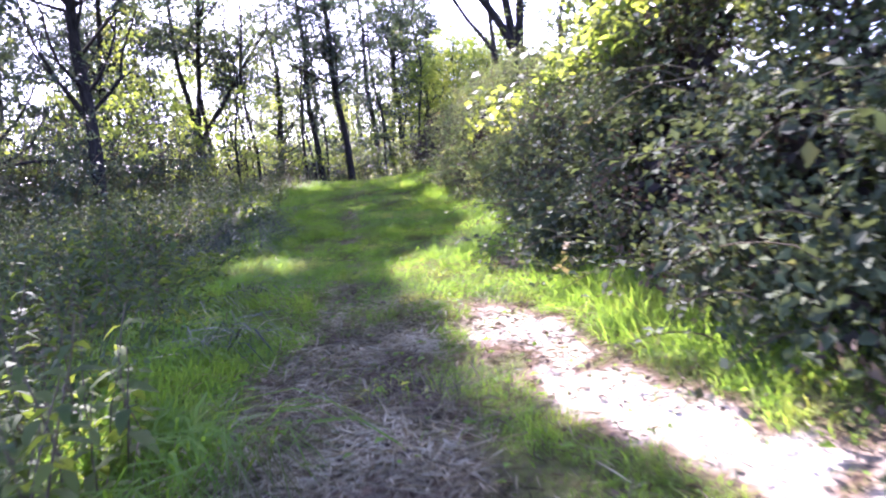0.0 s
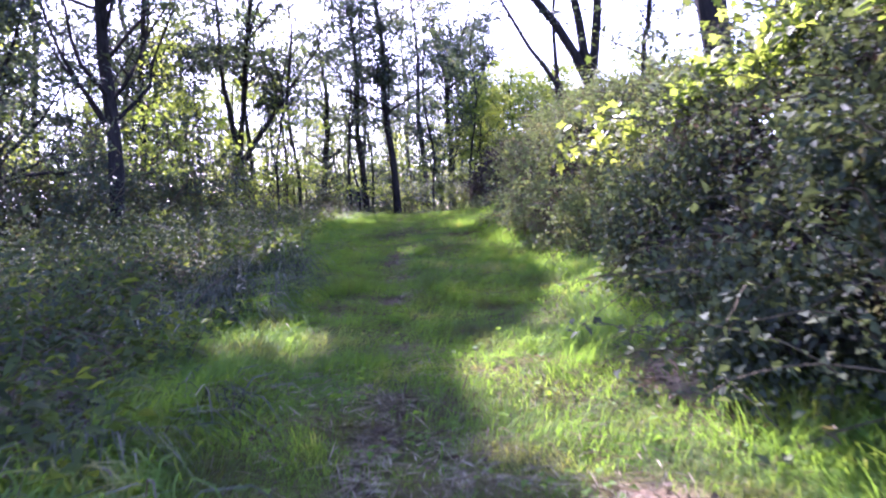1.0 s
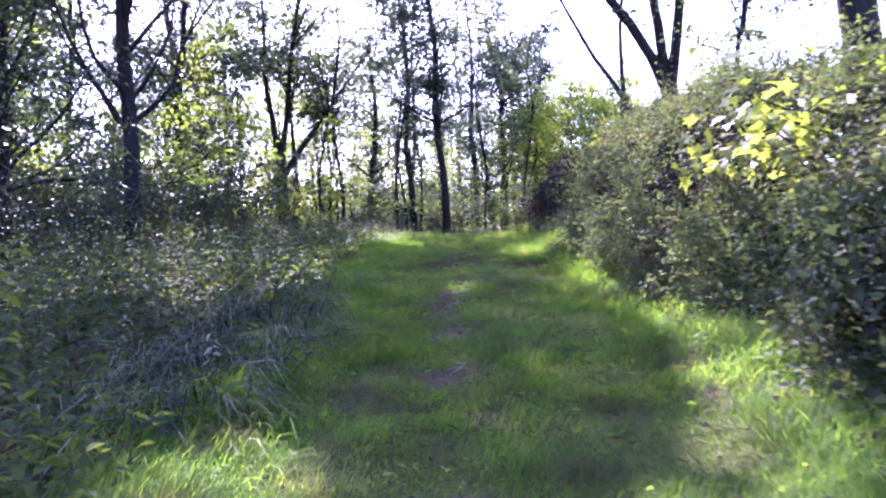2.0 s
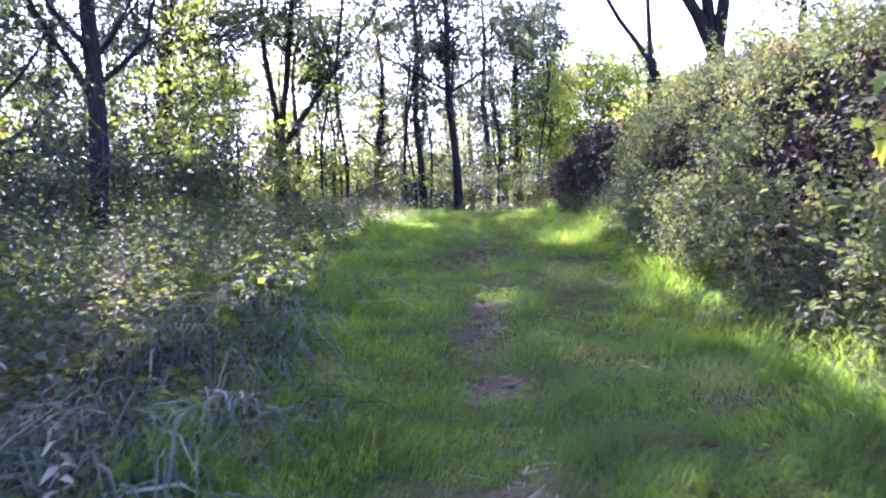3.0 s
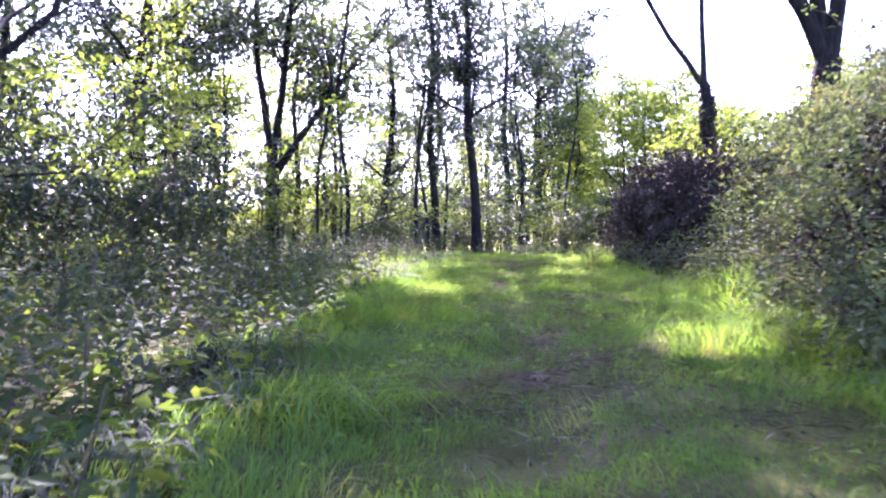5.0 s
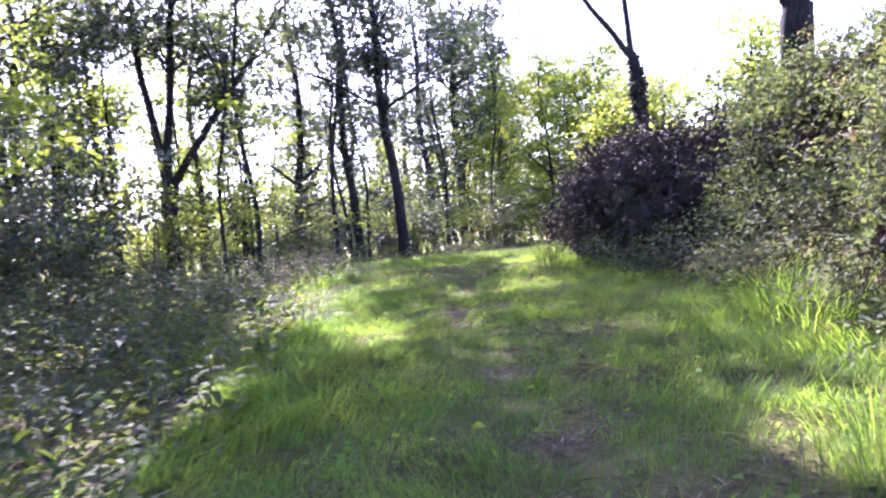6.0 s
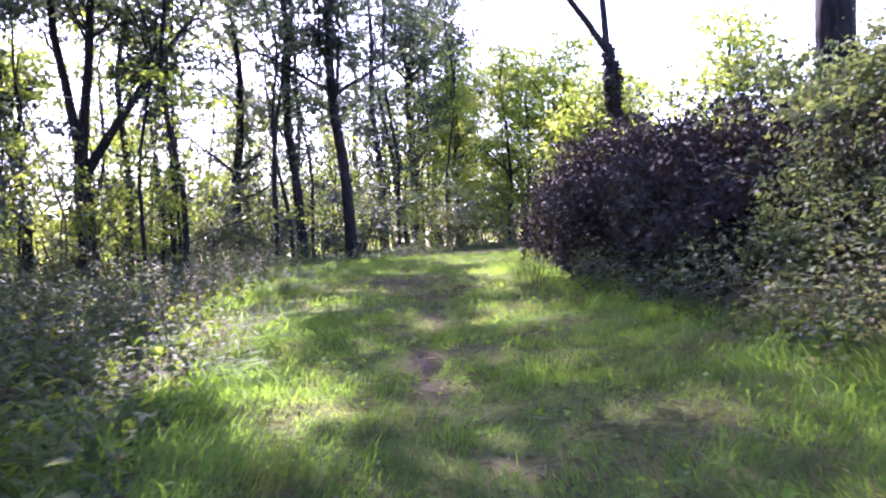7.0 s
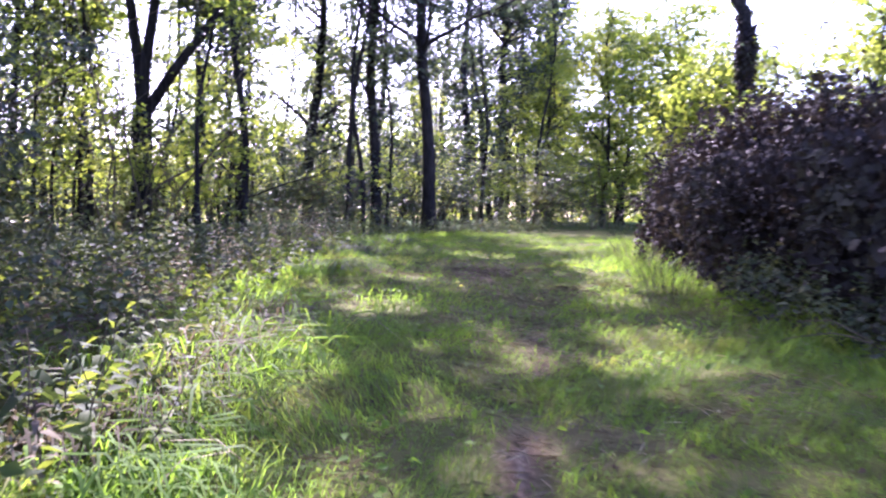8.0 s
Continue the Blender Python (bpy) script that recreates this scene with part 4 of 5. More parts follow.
    part("dead_foliage", leaves(rng, dead - base, rng.normal(0, 0.8, dead.shape) - (0, 0, 0.8), dead_out + rng.normal(0, 0.6, dead.shape), L, L * 0.5, fine=False), DEAD, ob, "withered brown leaves")
    for p, o in zip(*hedge_shell(rng, y0, y1, stalks, 0.6)):
        root = np.array([p[0] + rng.uniform(0.2, 0.7), p[1] + rng.normal(0, 0.3), 0])
        root[2] = ground_z(root[0], root[1]) - 0.05
        d = p - root
        mid = root + d * 0.55 + np.array([0, 0, 0.25 * np.linalg.norm(d)]) + rng.normal(0, 0.08, 3)
        f = np.linspace(0, 1, 7)[:, None]
        wood.append(tube((1 - f) ** 2 * root + 2 * f * (1 - f) * mid + f * f * p - base, np.linspace(0.008, 0.003, 7), 4))
    tagged(part("cane_tangle", merged(*wood), STEM, ob), kind="stuff")
    return ob


dense = "dense dark bramble bush on the earth bank"
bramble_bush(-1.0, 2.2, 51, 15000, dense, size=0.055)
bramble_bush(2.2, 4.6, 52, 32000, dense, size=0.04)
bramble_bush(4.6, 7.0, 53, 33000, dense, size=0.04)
bramble_bush(7.0, 9.4, 54, 33000, "bramble and ivy bush with a few yellowed leaves", LIT_DUSTY, size=0.035)
bramble_bush(9.4, 12.0, 55, 32000, "sunlit bramble bush over dead brown stalks", LIT_DUSTY, size=0.034)
bramble_bush(12.0, 14.6, 56, 32000, "sunlit tangled bramble bush on the bank", LIT_DUSTY, size=0.034)
bramble_bush(14.6, 16.9, 57, 29000, "tall bramble bush with sunlit pale leaves", LIT_DUSTY, size=0.04)
bramble_bush(25.0, 30.0, 58, 9000, "bright leafy hedge bush beyond the dark thicket", leaf=BRIGHT_LEAF, size=0.1)


def dark_thicket():
    """The big dark ivy thicket where the track bends, its shade put into near-black leaves."""
    rng = np.random.default_rng(61)
    ob = thing("ivy_thicket", 1.45, 20.9, "large dark ivy thicket beside the bend, coloured near-black for shade", "bush")
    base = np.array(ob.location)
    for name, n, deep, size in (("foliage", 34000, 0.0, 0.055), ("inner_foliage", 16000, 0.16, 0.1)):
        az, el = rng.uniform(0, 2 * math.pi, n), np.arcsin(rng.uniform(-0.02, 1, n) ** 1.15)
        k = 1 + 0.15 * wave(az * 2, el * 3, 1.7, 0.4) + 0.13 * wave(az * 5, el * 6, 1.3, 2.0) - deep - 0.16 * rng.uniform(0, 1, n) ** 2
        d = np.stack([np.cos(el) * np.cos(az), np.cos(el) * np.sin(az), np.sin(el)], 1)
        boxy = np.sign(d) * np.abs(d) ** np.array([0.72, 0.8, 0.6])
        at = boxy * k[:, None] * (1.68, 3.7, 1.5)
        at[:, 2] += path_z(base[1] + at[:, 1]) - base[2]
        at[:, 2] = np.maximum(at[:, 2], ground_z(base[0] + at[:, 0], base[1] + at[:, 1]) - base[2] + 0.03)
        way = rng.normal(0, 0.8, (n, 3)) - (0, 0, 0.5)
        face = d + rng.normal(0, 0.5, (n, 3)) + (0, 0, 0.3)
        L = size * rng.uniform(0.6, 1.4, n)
        part(name, leaves(rng, at, way, face, L, L * 0.75, fine=False), IVY_SHADE, ob)
    wood, sprays = [], []
    for _ in range(420):
        a, e = rng.uniform(0, 6.28), math.asin(rng.uniform(0.05, 1))
        d = np.array([math.cos(e) * math.cos(a), math.cos(e) * math.sin(a), math.sin(e)])
        p = np.sign(d) * np.abs(d) ** np.array([0.72, 0.8, 0.6]) * (1.6, 3.5, 1.45)
        p[2] += path_z(base[1] + p[1]) - base[2]
        pts = wander(rng, p, d + rng.normal(0, 0.5, 3) + (0, 0, 0.4), rng.uniform(0.25, 0.7), 7, 0.18, -0.1)
        wood.append(tube(pts, np.linspace(0.006, 0.002, 7), 3))
        tips = pts[rng.integers(1, 7, 16)] + rng.normal(0, 0.03, (16, 3))
        sprays.append(leaves(rng, tips, rng.normal(0, 1, (16, 3)) * (1, 1, 0.6), rng.normal(0, 0.5, (16, 3)) + (0, 0, 1), rng.uniform(0.03, 0.07, 16), 0.035, fine=False))
    part("spray", merged(*sprays)[:2], IVY_SHADE, ob)
    for _ in range(70):
        a, r = rng.uniform(0, 6.28), rng.uniform(0, 1) ** 0.5
        wood.append(tube(wander(rng, (0.9 * r * math.cos(a), 2.4 * r * math.sin(a), -0.3), (0.2 * math.cos(a), 0.2 * math.sin(a), 1), rng.uniform(1.0, 1.5), 6, 0.12), np.linspace(0.018, 0.006, 6), 4))
    tagged(part("cane_tangle", merged(*wood), BARK, ob), kind="stuff")


dark_thicket()


def shade_clump(x, y, z, seed, rx, ry, rz, count):
    """A purple-black ivy clump added in a hedge hollow to read as its shade."""
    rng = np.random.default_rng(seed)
    ob = thing("shade_clump", x, y, "dark maroon ivy clump put in a hedge hollow as its shade", "ivy", "hedge ivy")
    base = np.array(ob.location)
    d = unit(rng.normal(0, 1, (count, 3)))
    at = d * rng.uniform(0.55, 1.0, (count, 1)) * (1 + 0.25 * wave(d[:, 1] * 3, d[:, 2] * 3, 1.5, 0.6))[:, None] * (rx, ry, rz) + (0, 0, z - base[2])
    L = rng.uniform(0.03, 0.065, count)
    part("foliage", leaves(rng, at, rng.normal(0, 0.8, (count, 3)) - (0, 0, 0.4), d + rng.normal(0, 0.5, (count, 3)), L, L * 0.75, fine=False), IVY_SHADE, ob)
    part("stem", tube(wander(rng, (0.1, 0, -0.1), (0, 0, 1), max(z - base[2], 0.2) + 0.15, 6, 0.1), np.linspace(0.02, 0.008, 6), 5), BARK, ob)


shade_clump(0.95, 12.3, 1.62, 63, 0.3, 0.6, 0.24, 3000)
shade_clump(0.5, 14.0, 1.5, 64, 0.22, 0.4, 0.22, 1500)
shade_clump(1.45, 3.6, 0.8, 65, 0.3, 0.7, 0.32, 3000)
shade_clump(1.05, 7.5, 0.95, 66, 0.26, 0.5, 0.24, 1800)


def sycamore_sapling(x, y, seed, label, height, boughs, count, size):
    """A sapling with big lobed leaves on arching boughs."""
    rng = np.random.default_rng(seed)
    ob = thing("sycamore_sapling", x, y, label, "sapling")
    part("trunk", tube(wander(rng, (0, 0, -0.2), (-0.1, -0.05, 1), height, 8, 0.06), np.linspace(0.028, 0.008, 8), 6), STEM, ob)
    anchors = []
    for dx, dy, z, length in boughs:
        pts = wander(rng, (-0.1 * z, 0, z), (dx, dy, 0.25), length, 8, 0.12, -0.03)
        part("bough", tube(pts, np.linspace(0.014, 0.004, 8), 5), STEM, ob)
        anchors.append(pts[2:])
    anchors = np.concatenate(anchors)
    at = anchors[rng.integers(0, len(anchors), count)] + rng.normal(0, 0.13, (count, 3)) * (1, 1, 0.6)
    lobes = np.array([(0, 0), (0.16, 0.05), (0.5, -0.02), (0.3, 0.25), (0.52, 0.6), (0.22, 0.58), (0, 1.0), (-0.22, 0.58), (-0.52, 0.6), (-0.3, 0.25), (-0.5, -0.02), (-0.16, 0.05)])
    way = unit(rng.normal(0, 0.8, (count, 3)) + (-0.5, -0.4, -0.5))
    face = rng.normal(0, 0.4, (count, 3)) + (-0.2, -0.2, 1)
    side = unit(np.cross(way, face))
    L = (size * rng.uniform(0.6, 1.25, count))[:, None, None]
    V = at[:, None] + L * (side[:, None] * lobes[None, :, :1] + way[:, None] * lobes[None, :, 1:])
    V[:, 6] -= 0.15 * L[:, 0] * (0, 0, 1)
    fan = np.array([[0, i, i + 1] for i in range(1, 11)])
    T = (fan[None] + (np.arange(count) * 12)[:, None, None]).reshape(-1, 3)
    part("foliage", (V.reshape(-1, 3), T), BRIGHT_LEAF, ob, "sunlit yellow-green lobed leaves")
    return ob


sycamore_sapling(1.28, 8.15, 71, "sycamore sapling with yellow-green leaves over the hedge", 0.8,
                 ((-1, -0.3, 0.15, 0.8), (-1, 0.2, 0.35, 0.8), (-0.8, -0.8, 0.5, 0.9), (0.1, -1, 0.6, 1.0), (-0.4, 0.9, 0.5, 0.8), (0.6, -0.6, 0.75, 1.0)), 380, 0.08)
sycamore_sapling(2.1, 6.5, 72, "sycamore sapling arching out of the bank hedge", 1.2,
                 ((-1, -0.3, 0.5, 0.9), (-0.9, 0.4, 0.7, 1.0), (0.2, -1, 0.8, 1.2), (-0.5, -0.9, 0.9, 1.2), (0.3, 0.9, 0.9, 1.2), (-0.7, 0.9, 0.8, 1.2)), 560, 0.08)
sycamore_sapling(2.5, 4.9, 73, "tall sycamore sapling spreading over the hedge top", 1.5,
                 ((-1, -0.3, 0.9, 1.0), (-0.9, 0.4, 1.1, 1.0), (0.2, -1, 1.2, 1.2), (-0.5, -0.9, 1.3, 1.2), (0.3, 0.9, 1.3, 1.2), (-0.7, 0.9, 1.2, 1.2)), 520, 0.08)


sycamore_sapling(2.55, 7.4, 75, "tall sycamore sapling leaning over the hedge from behind", 1.9,
                 ((-1, -0.3, 1.0, 1.0), (-0.9, 0.4, 1.3, 1.0), (0.2, -1, 1.4, 1.1), (-0.5, -0.9, 1.6, 1.1), (0.3, 0.9, 1.5, 1.1), (0.7, -0.6, 1.7, 1.0)), 420, 0.085)
sycamore_sapling(1.75, 12.0, 76, "sycamore sapling standing over the sunlit hedge top", 1.0,
                 ((-1, -0.3, 0.3, 0.6), (-0.9, 0.4, 0.5, 0.7), (0.2, -1, 0.6, 0.8), (-0.5, -0.9, 0.7, 0.8), (0.3, 0.9, 0.6, 0.8), (0.8, -0.5, 0.8, 0.9)), 330, 0.08)
sycamore_sapling(1.95, 3.5, 74, "sycamore sapling with yellow-green leaves above the bank", 1.7,
                 ((-1, -0.3, 1.0, 1.0), (-0.9, 0.4, 1.2, 1.0), (0.2, -1, 1.3, 1.2), (-0.5, -0.9, 1.4, 1.2), (0.3, 0.9, 1.4, 1.2), (-0.7, 0.9, 1.3, 1.2)), 480, 0.08)


# ---------------------------------------------------------------- undergrowth on the left
def herb_data(rng, height, pairs, size):
    """A nettle-like plant: one stem, leaves in crossed pairs."""
    pts = wander(rng, (0, 0, -0.03), (rng.normal(0, 0.15), rng.normal(0, 0.15), 1), height, 7, 0.07)
    at, way = [], []
    for i in range(pairs):
        f = 0.12 + 0.88 * i / pairs
        k = f * 6
        j = min(int(k), 5)
        p = pts[j] + (pts[j + 1] - pts[j]) * (k - j)
        a = i * math.pi / 2 + rng.normal(0, 0.3)
        for b in (a, a + math.pi):
            at.append(p), way.append((math.cos(b), math.sin(b), rng.uniform(-0.35, 0.35)))
    at, way = np.array(at), np.array(way)
    L = 0.95 * size * (1.15 - 0.6 * np.linspace(0, 1, len(at))) * rng.uniform(0.8, 1.2, len(at))
    return tube(pts, np.linspace(0.004, 0.0015, 7), 4), leaves(rng, at, way, np.array([[0, 0, 1.0]]) + rng.normal(0, 0.25, at.shape), L, L * 0.4, droop=0.3)


def herb_kind(seed, name, label, category, leaf=HERB, **kw):
    stem, foliage = herb_data(np.random.default_rng(seed), **kw)
    ob = tagged(new(name), label, category, "undergrowth")
    part("stem", stem, STEM, ob)
    part("foliage", foliage, leaf, ob)
    return ob, foliage


herbs = [herb_kind(81, "nettle", "tall stinging nettle beside the track", "nettle", height=0.55, pairs=9, size=0.095),
         herb_kind(82, "nettle", "short leafy nettle beside the track", "nettle", height=0.4, pairs=7, size=0.085),
         herb_kind(83, "willowherb", "upright narrow-leaved willowherb stalk", "weed", height=0.72, pairs=12, size=0.11),
         herb_kind(84, "weed", "low leafy weed at the track edge", "weed", height=0.33, pairs=6, size=0.085),
         herb_kind(85, "willowherb", "leaning willowherb stalk with pale leaves", "weed", height=0.6, pairs=10, size=0.10),
         herb_kind(86, "weed", "broad-leaved weed at the track edge", "weed", height=0.4, pairs=6, size=0.12)]


def herb_spot(n):
    y = rng.uniform(0.8, 18) if n < 280 else rng.uniform(3, 29)
    cluster = 0.5 + 0.5 * math.sin(y * 2.1) * math.sin(y * 0.9 + 1)
    d = abs(rng.normal(0, 0.8 if n < 280 else 1.9)) + 0.1 + 0.2 * cluster
    kind = (3, 5, 1)[n % 3] if d < 0.5 else (0, 2, 4, 1)[n % 4]
    if 26 <= n < 44:
        y = 9.1 + 0.06 * (n - 26)
        d, kind = 0.05 + 0.13 * (n % 4), (0, 1, 5)[n % 3]
    if 14.4 < y < 18 and d < 1.2:
        kind = (3, 5, 1)[n % 3]
    if 44 <= n < 74:
        y = 15.9 + 0.07 * (n - 44)
        d, kind = 0.05 + 0.16 * (n % 4), (3, 1, 5, 3)[n % 4]
    if n < 26 or 74 <= n < 110:
        y = 1.55 + 0.035 * (n % 26)
        d, kind = 0.0 + 0.09 * (n % 8), (1, 5, 0)[n % 3]
    return float(left_edge(y)) - d, y, kind, rng.uniform(0.7, 1.25) * (0.7 if y > 17 else 1), rng.uniform(0, 6.28)


rest = []
for n in range(1500):
    x, y, kind, s, a = herb_spot(n)
    if n < 6:
        kind = n
    elif 6.3 < y < 9.9 and x > float(left_edge(y)) - 1.0 and n > 43 or in_sun_gap(np.array([[x, y, float(ground_z(x, y)) + 0.45]]))[0] and n > 110 or n > 280 and wave(x, y, 1.7, 0.5) < -0.1:
        continue
    place = Matrix.Translation((x, y, float(ground_z(x, y)))) @ Matrix.Rotation(a, 4, "Z") @ Matrix.Diagonal((s, s, s, 1))
    if n < 6:
        herbs[n][0].matrix_basis = place
    elif n < 280:
        copy_thing(herbs[kind][0], place).scale = (s, s, s)
    else:
        m = np.array(place)
        rest.append((herbs[kind][1][0] @ m[:3, :3].T + m[:3, 3], herbs[kind][1][1]))
tagged(part("undergrowth", merged(*rest)[:2], HERB), "mass of nettles and weeds under the trees", "undergrowth", kind="stuff")


dry_weed = herb_kind(87, "withered_weed", "withered pale weed with curled dry leaves", "weed", STRAW, height=0.6, pairs=13, size=0.075)[0]
for n in range(64):
    y = rng.uniform(17.6, 24.5) if n % 4 else rng.uniform(6, 17)
    x = float(left_edge(y)) - rng.uniform(0.1, 1.5)
    s = rng.uniform(0.5, 0.95)
    place = Matrix.Translation((x, y, float(ground_z(x, y)))) @ Matrix.Rotation(rng.uniform(0, 6.28), 4, "Z") @ Matrix.Rotation(rng.normal(0, 0.2), 4, "X") @ Matrix.Diagonal((s, s, s, 1))
    if n:
        copy_thing(dry_weed, place).scale = (s, s, s)
    else:
        first = place
dry_weed.matrix_basis = first


def low_bramble(x, y, seed, w, d, h, count, label, leaf=BRAMBLE, size=0.055):
    """A mound of brambles: arching canes and leaves."""
    rng = np.random.default_rng(seed)
    ob = thing("bramble_mound", x, y, label, "bush", "undergrowth")
    base = np.array(ob.location)
    a, r = rng.uniform(0, 6.28, count), rng.uniform(0, 1, count) ** 0.5
    px, py = r * np.cos(a) * w, r * np.sin(a) * d
    z = h * np.sqrt(np.maximum(1 - r * r, 0)) * (1 + 0.7 * wave(px + x, py + y, 2.6) + 0.5 * wave(px + x, py + y, 6.1, 1.0)) * (1 - 0.95 * rng.uniform(0, 1, count)) + np.abs(rng.normal(0, 0.07, count))
    at = np.stack([px, py, z + ground_z(px + x, py + y) - base[2] + 0.03], 1)
    way = rng.normal(0, 0.8, (count, 3)) * (1, 1, 0.3) - (0, 0, 0.15)
    face = np.stack([0.4 * px / w, 0.4 * py / d, 1.0 + 0 * r], 1) + rng.normal(0, 0.28, (count, 3))
    L = size * rng.uniform(0.6, 1.35, count)
    part("foliage", leaves(rng, at, way, face, L, L * 0.6, fine=False), leaf, ob)
    wood = []
    for _ in range(26):
        b = rng.uniform(0, 6.28)
        pts = wander(rng, (rng.normal(0, w * 0.3), rng.normal(0, d * 0.3), -0.05), (math.cos(b), math.sin(b), 1.2), h * 1.7, 8, 0.12, -0.22)
        pts[:, 2] = np.maximum(pts[:, 2], ground_z(pts[:, 0] + x, pts[:, 1] + y) - base[2] + 0.02)
        wood.append(tube(pts, np.linspace(0.005, 0.002, 8), 4))
    tagged(part("cane_tangle", merged(*wood), STEM, ob), kind="stuff")
    return ob


def ground_ivy():
    """Low creeping leaves and litter over the soil beside the track."""
    rng = np.random.default_rng(88)
    for name, n, high, size, skin, label in (("ground_ivy", 20000, 0.22, 0.055, HERB, "low creeping ivy and weeds over the soil"), ("leaf_litter", 15000, 0.03, 0.06, DEAD, "brown leaf litter under the weeds")):
        y = rng.uniform(0.5, 27, n)
        out = rng.uniform(0, 1, n) ** 1.4 * 4.2
        x = left_edge(y) - 0.1 - out
        z = ground_z(x, y) + 0.01 + high * rng.uniform(0, 1, n) ** 1.5 * (0.4 + 0.6 * smooth(-0.6, 0.8, wave(x, y, 2.2, 1.4)))
        L = size * rng.uniform(0.6, 1.4, n)
        ob = part(name, leaves(rng, np.stack([x, y, z], 1), rng.normal(0, 1, (n, 3)) * (1, 1, 0.3), rng.normal(0, 0.4, (n, 3)) + (0, 0, 1), L, L * 0.7, fine=False), skin)
        tagged(ob, label, "ground cover", kind="stuff")


ground_ivy()


def bank_cover():
    """Trailing bramble and dead leaves over the earth bank at the foot of the hedge."""
    rng = np.random.default_rng(89)
    for name, n, high, size, skin, label in (("bank_bramble", 17000, 0.26, 0.04, LIT_DUSTY, "low trailing bramble and weeds over the bank"), ("bank_litter", 9000, 0.04, 0.05, DEAD, "dead brown leaves lying on the bank")):
        y = rng.uniform(2.4, 17.2, n)
        x = right_edge(y) + 0.04 + 1.5 * rng.uniform(0, 1, n) ** 1.3
        tuft = smooth(-0.4, 0.5, wave(x, y, 4.1, 2.4) + 0.5 * wave(x, y, 9.0, 0.7))
        keep = rng.uniform(0, 1, n) < 0.25 + 0.75 * tuft
        x, y, tuft = x[keep], y[keep], tuft[keep]
        m = len(x)
        z = ground_z(x, y) + 0.01 + high * rng.uniform(0, 1, m) ** 1.4 * tuft * smooth(0.0, 0.25, x - right_edge(y))
        L = size * rng.uniform(0.6, 1.4, m)
        ob = part(name, leaves(rng, np.stack([x, y, z], 1), rng.normal(0, 1, (m, 3)) * (1, 1, 0.3), rng.normal(0, 0.45, (m, 3)) + (-0.3, 0, 1), L, L * 0.65, fine=False), skin)
        tagged(ob, label, "ground cover", kind="stuff")


bank_cover()
mounds = [(-2.7, 3.4, .9, 1.2, .75), (-3.0, 5.8, 1.1, 1.4, .9), (-3.4, 8.6, 1.1, 1.5, .75), (-3.9, 11.3, 1.2, 1.5, .8), (-4.3, 14.0, 1.3, 1.6, .8), (-4.6, 17.0, 1.3, 1.7, .8),
          (-4.9, 20.2, 1.4, 1.8, .75), (-5.0, 23.6, 1.4, 1.8, .8), (-4.6, 27.0, 1.6, 1.8, .8), (-4.9, 4.4, 1.4, 2.0, 1.2), (-5.4, 8.0, 1.5, 2.0, 1.2), (-6.2, 12.0, 1.6, 2.2, 1.1),
          (-6.8, 16.5, 1.8, 2.4, 1.1), (-7.2, 21.0, 1.8, 2.4, 1.1), (-3.2, 0.9, 1.0, 1.2, .8), (-6.9, 5.4, 1.6, 2.2, 1.5), (-2.3, 29.5, 1.6, 1.2, .55), (-0.4, 33.0, 2.0, 1.4, .8),
          (-9.0, 18.5, 1.8, 2.4, 1.1), (-9.6, 24.0, 2.0, 2.4, 1.1)]
for n, (x, y, w, d, h) in enumerate(mounds):
    low_bramble(x, y, 200 + n, w, d, min(h * 0.6, 0.62), int(950 * w * d), "sprawling bramble mound with pale dusty leaves", BRAMBLE, 0.055)


for n, (x, y, w, d, h) in enumerate(((0.25, 17.2, 0.5, 0.8, 0.35), (-0.05, 18.5, 0.4, 0.9, 0.3), (0.45, 15.9, 0.5, 0.7, 0.35))):
    low_bramble(x, y, 230 + n, w, d, h, 1500, "low dark bramble at the foot of the thicket", BRAMBLE, 0.045)


# ---------------------------------------------------------------- grass
def scatter(rng, n, y0, y1, left, right):
    y = rng.uniform(y0, y1, n)
    u = rng.uniform(0, 1, n)
    x0, x1 = left_edge(y) - left, right_edge(y) + right
    return x0 + (x1 - x0) * u, y


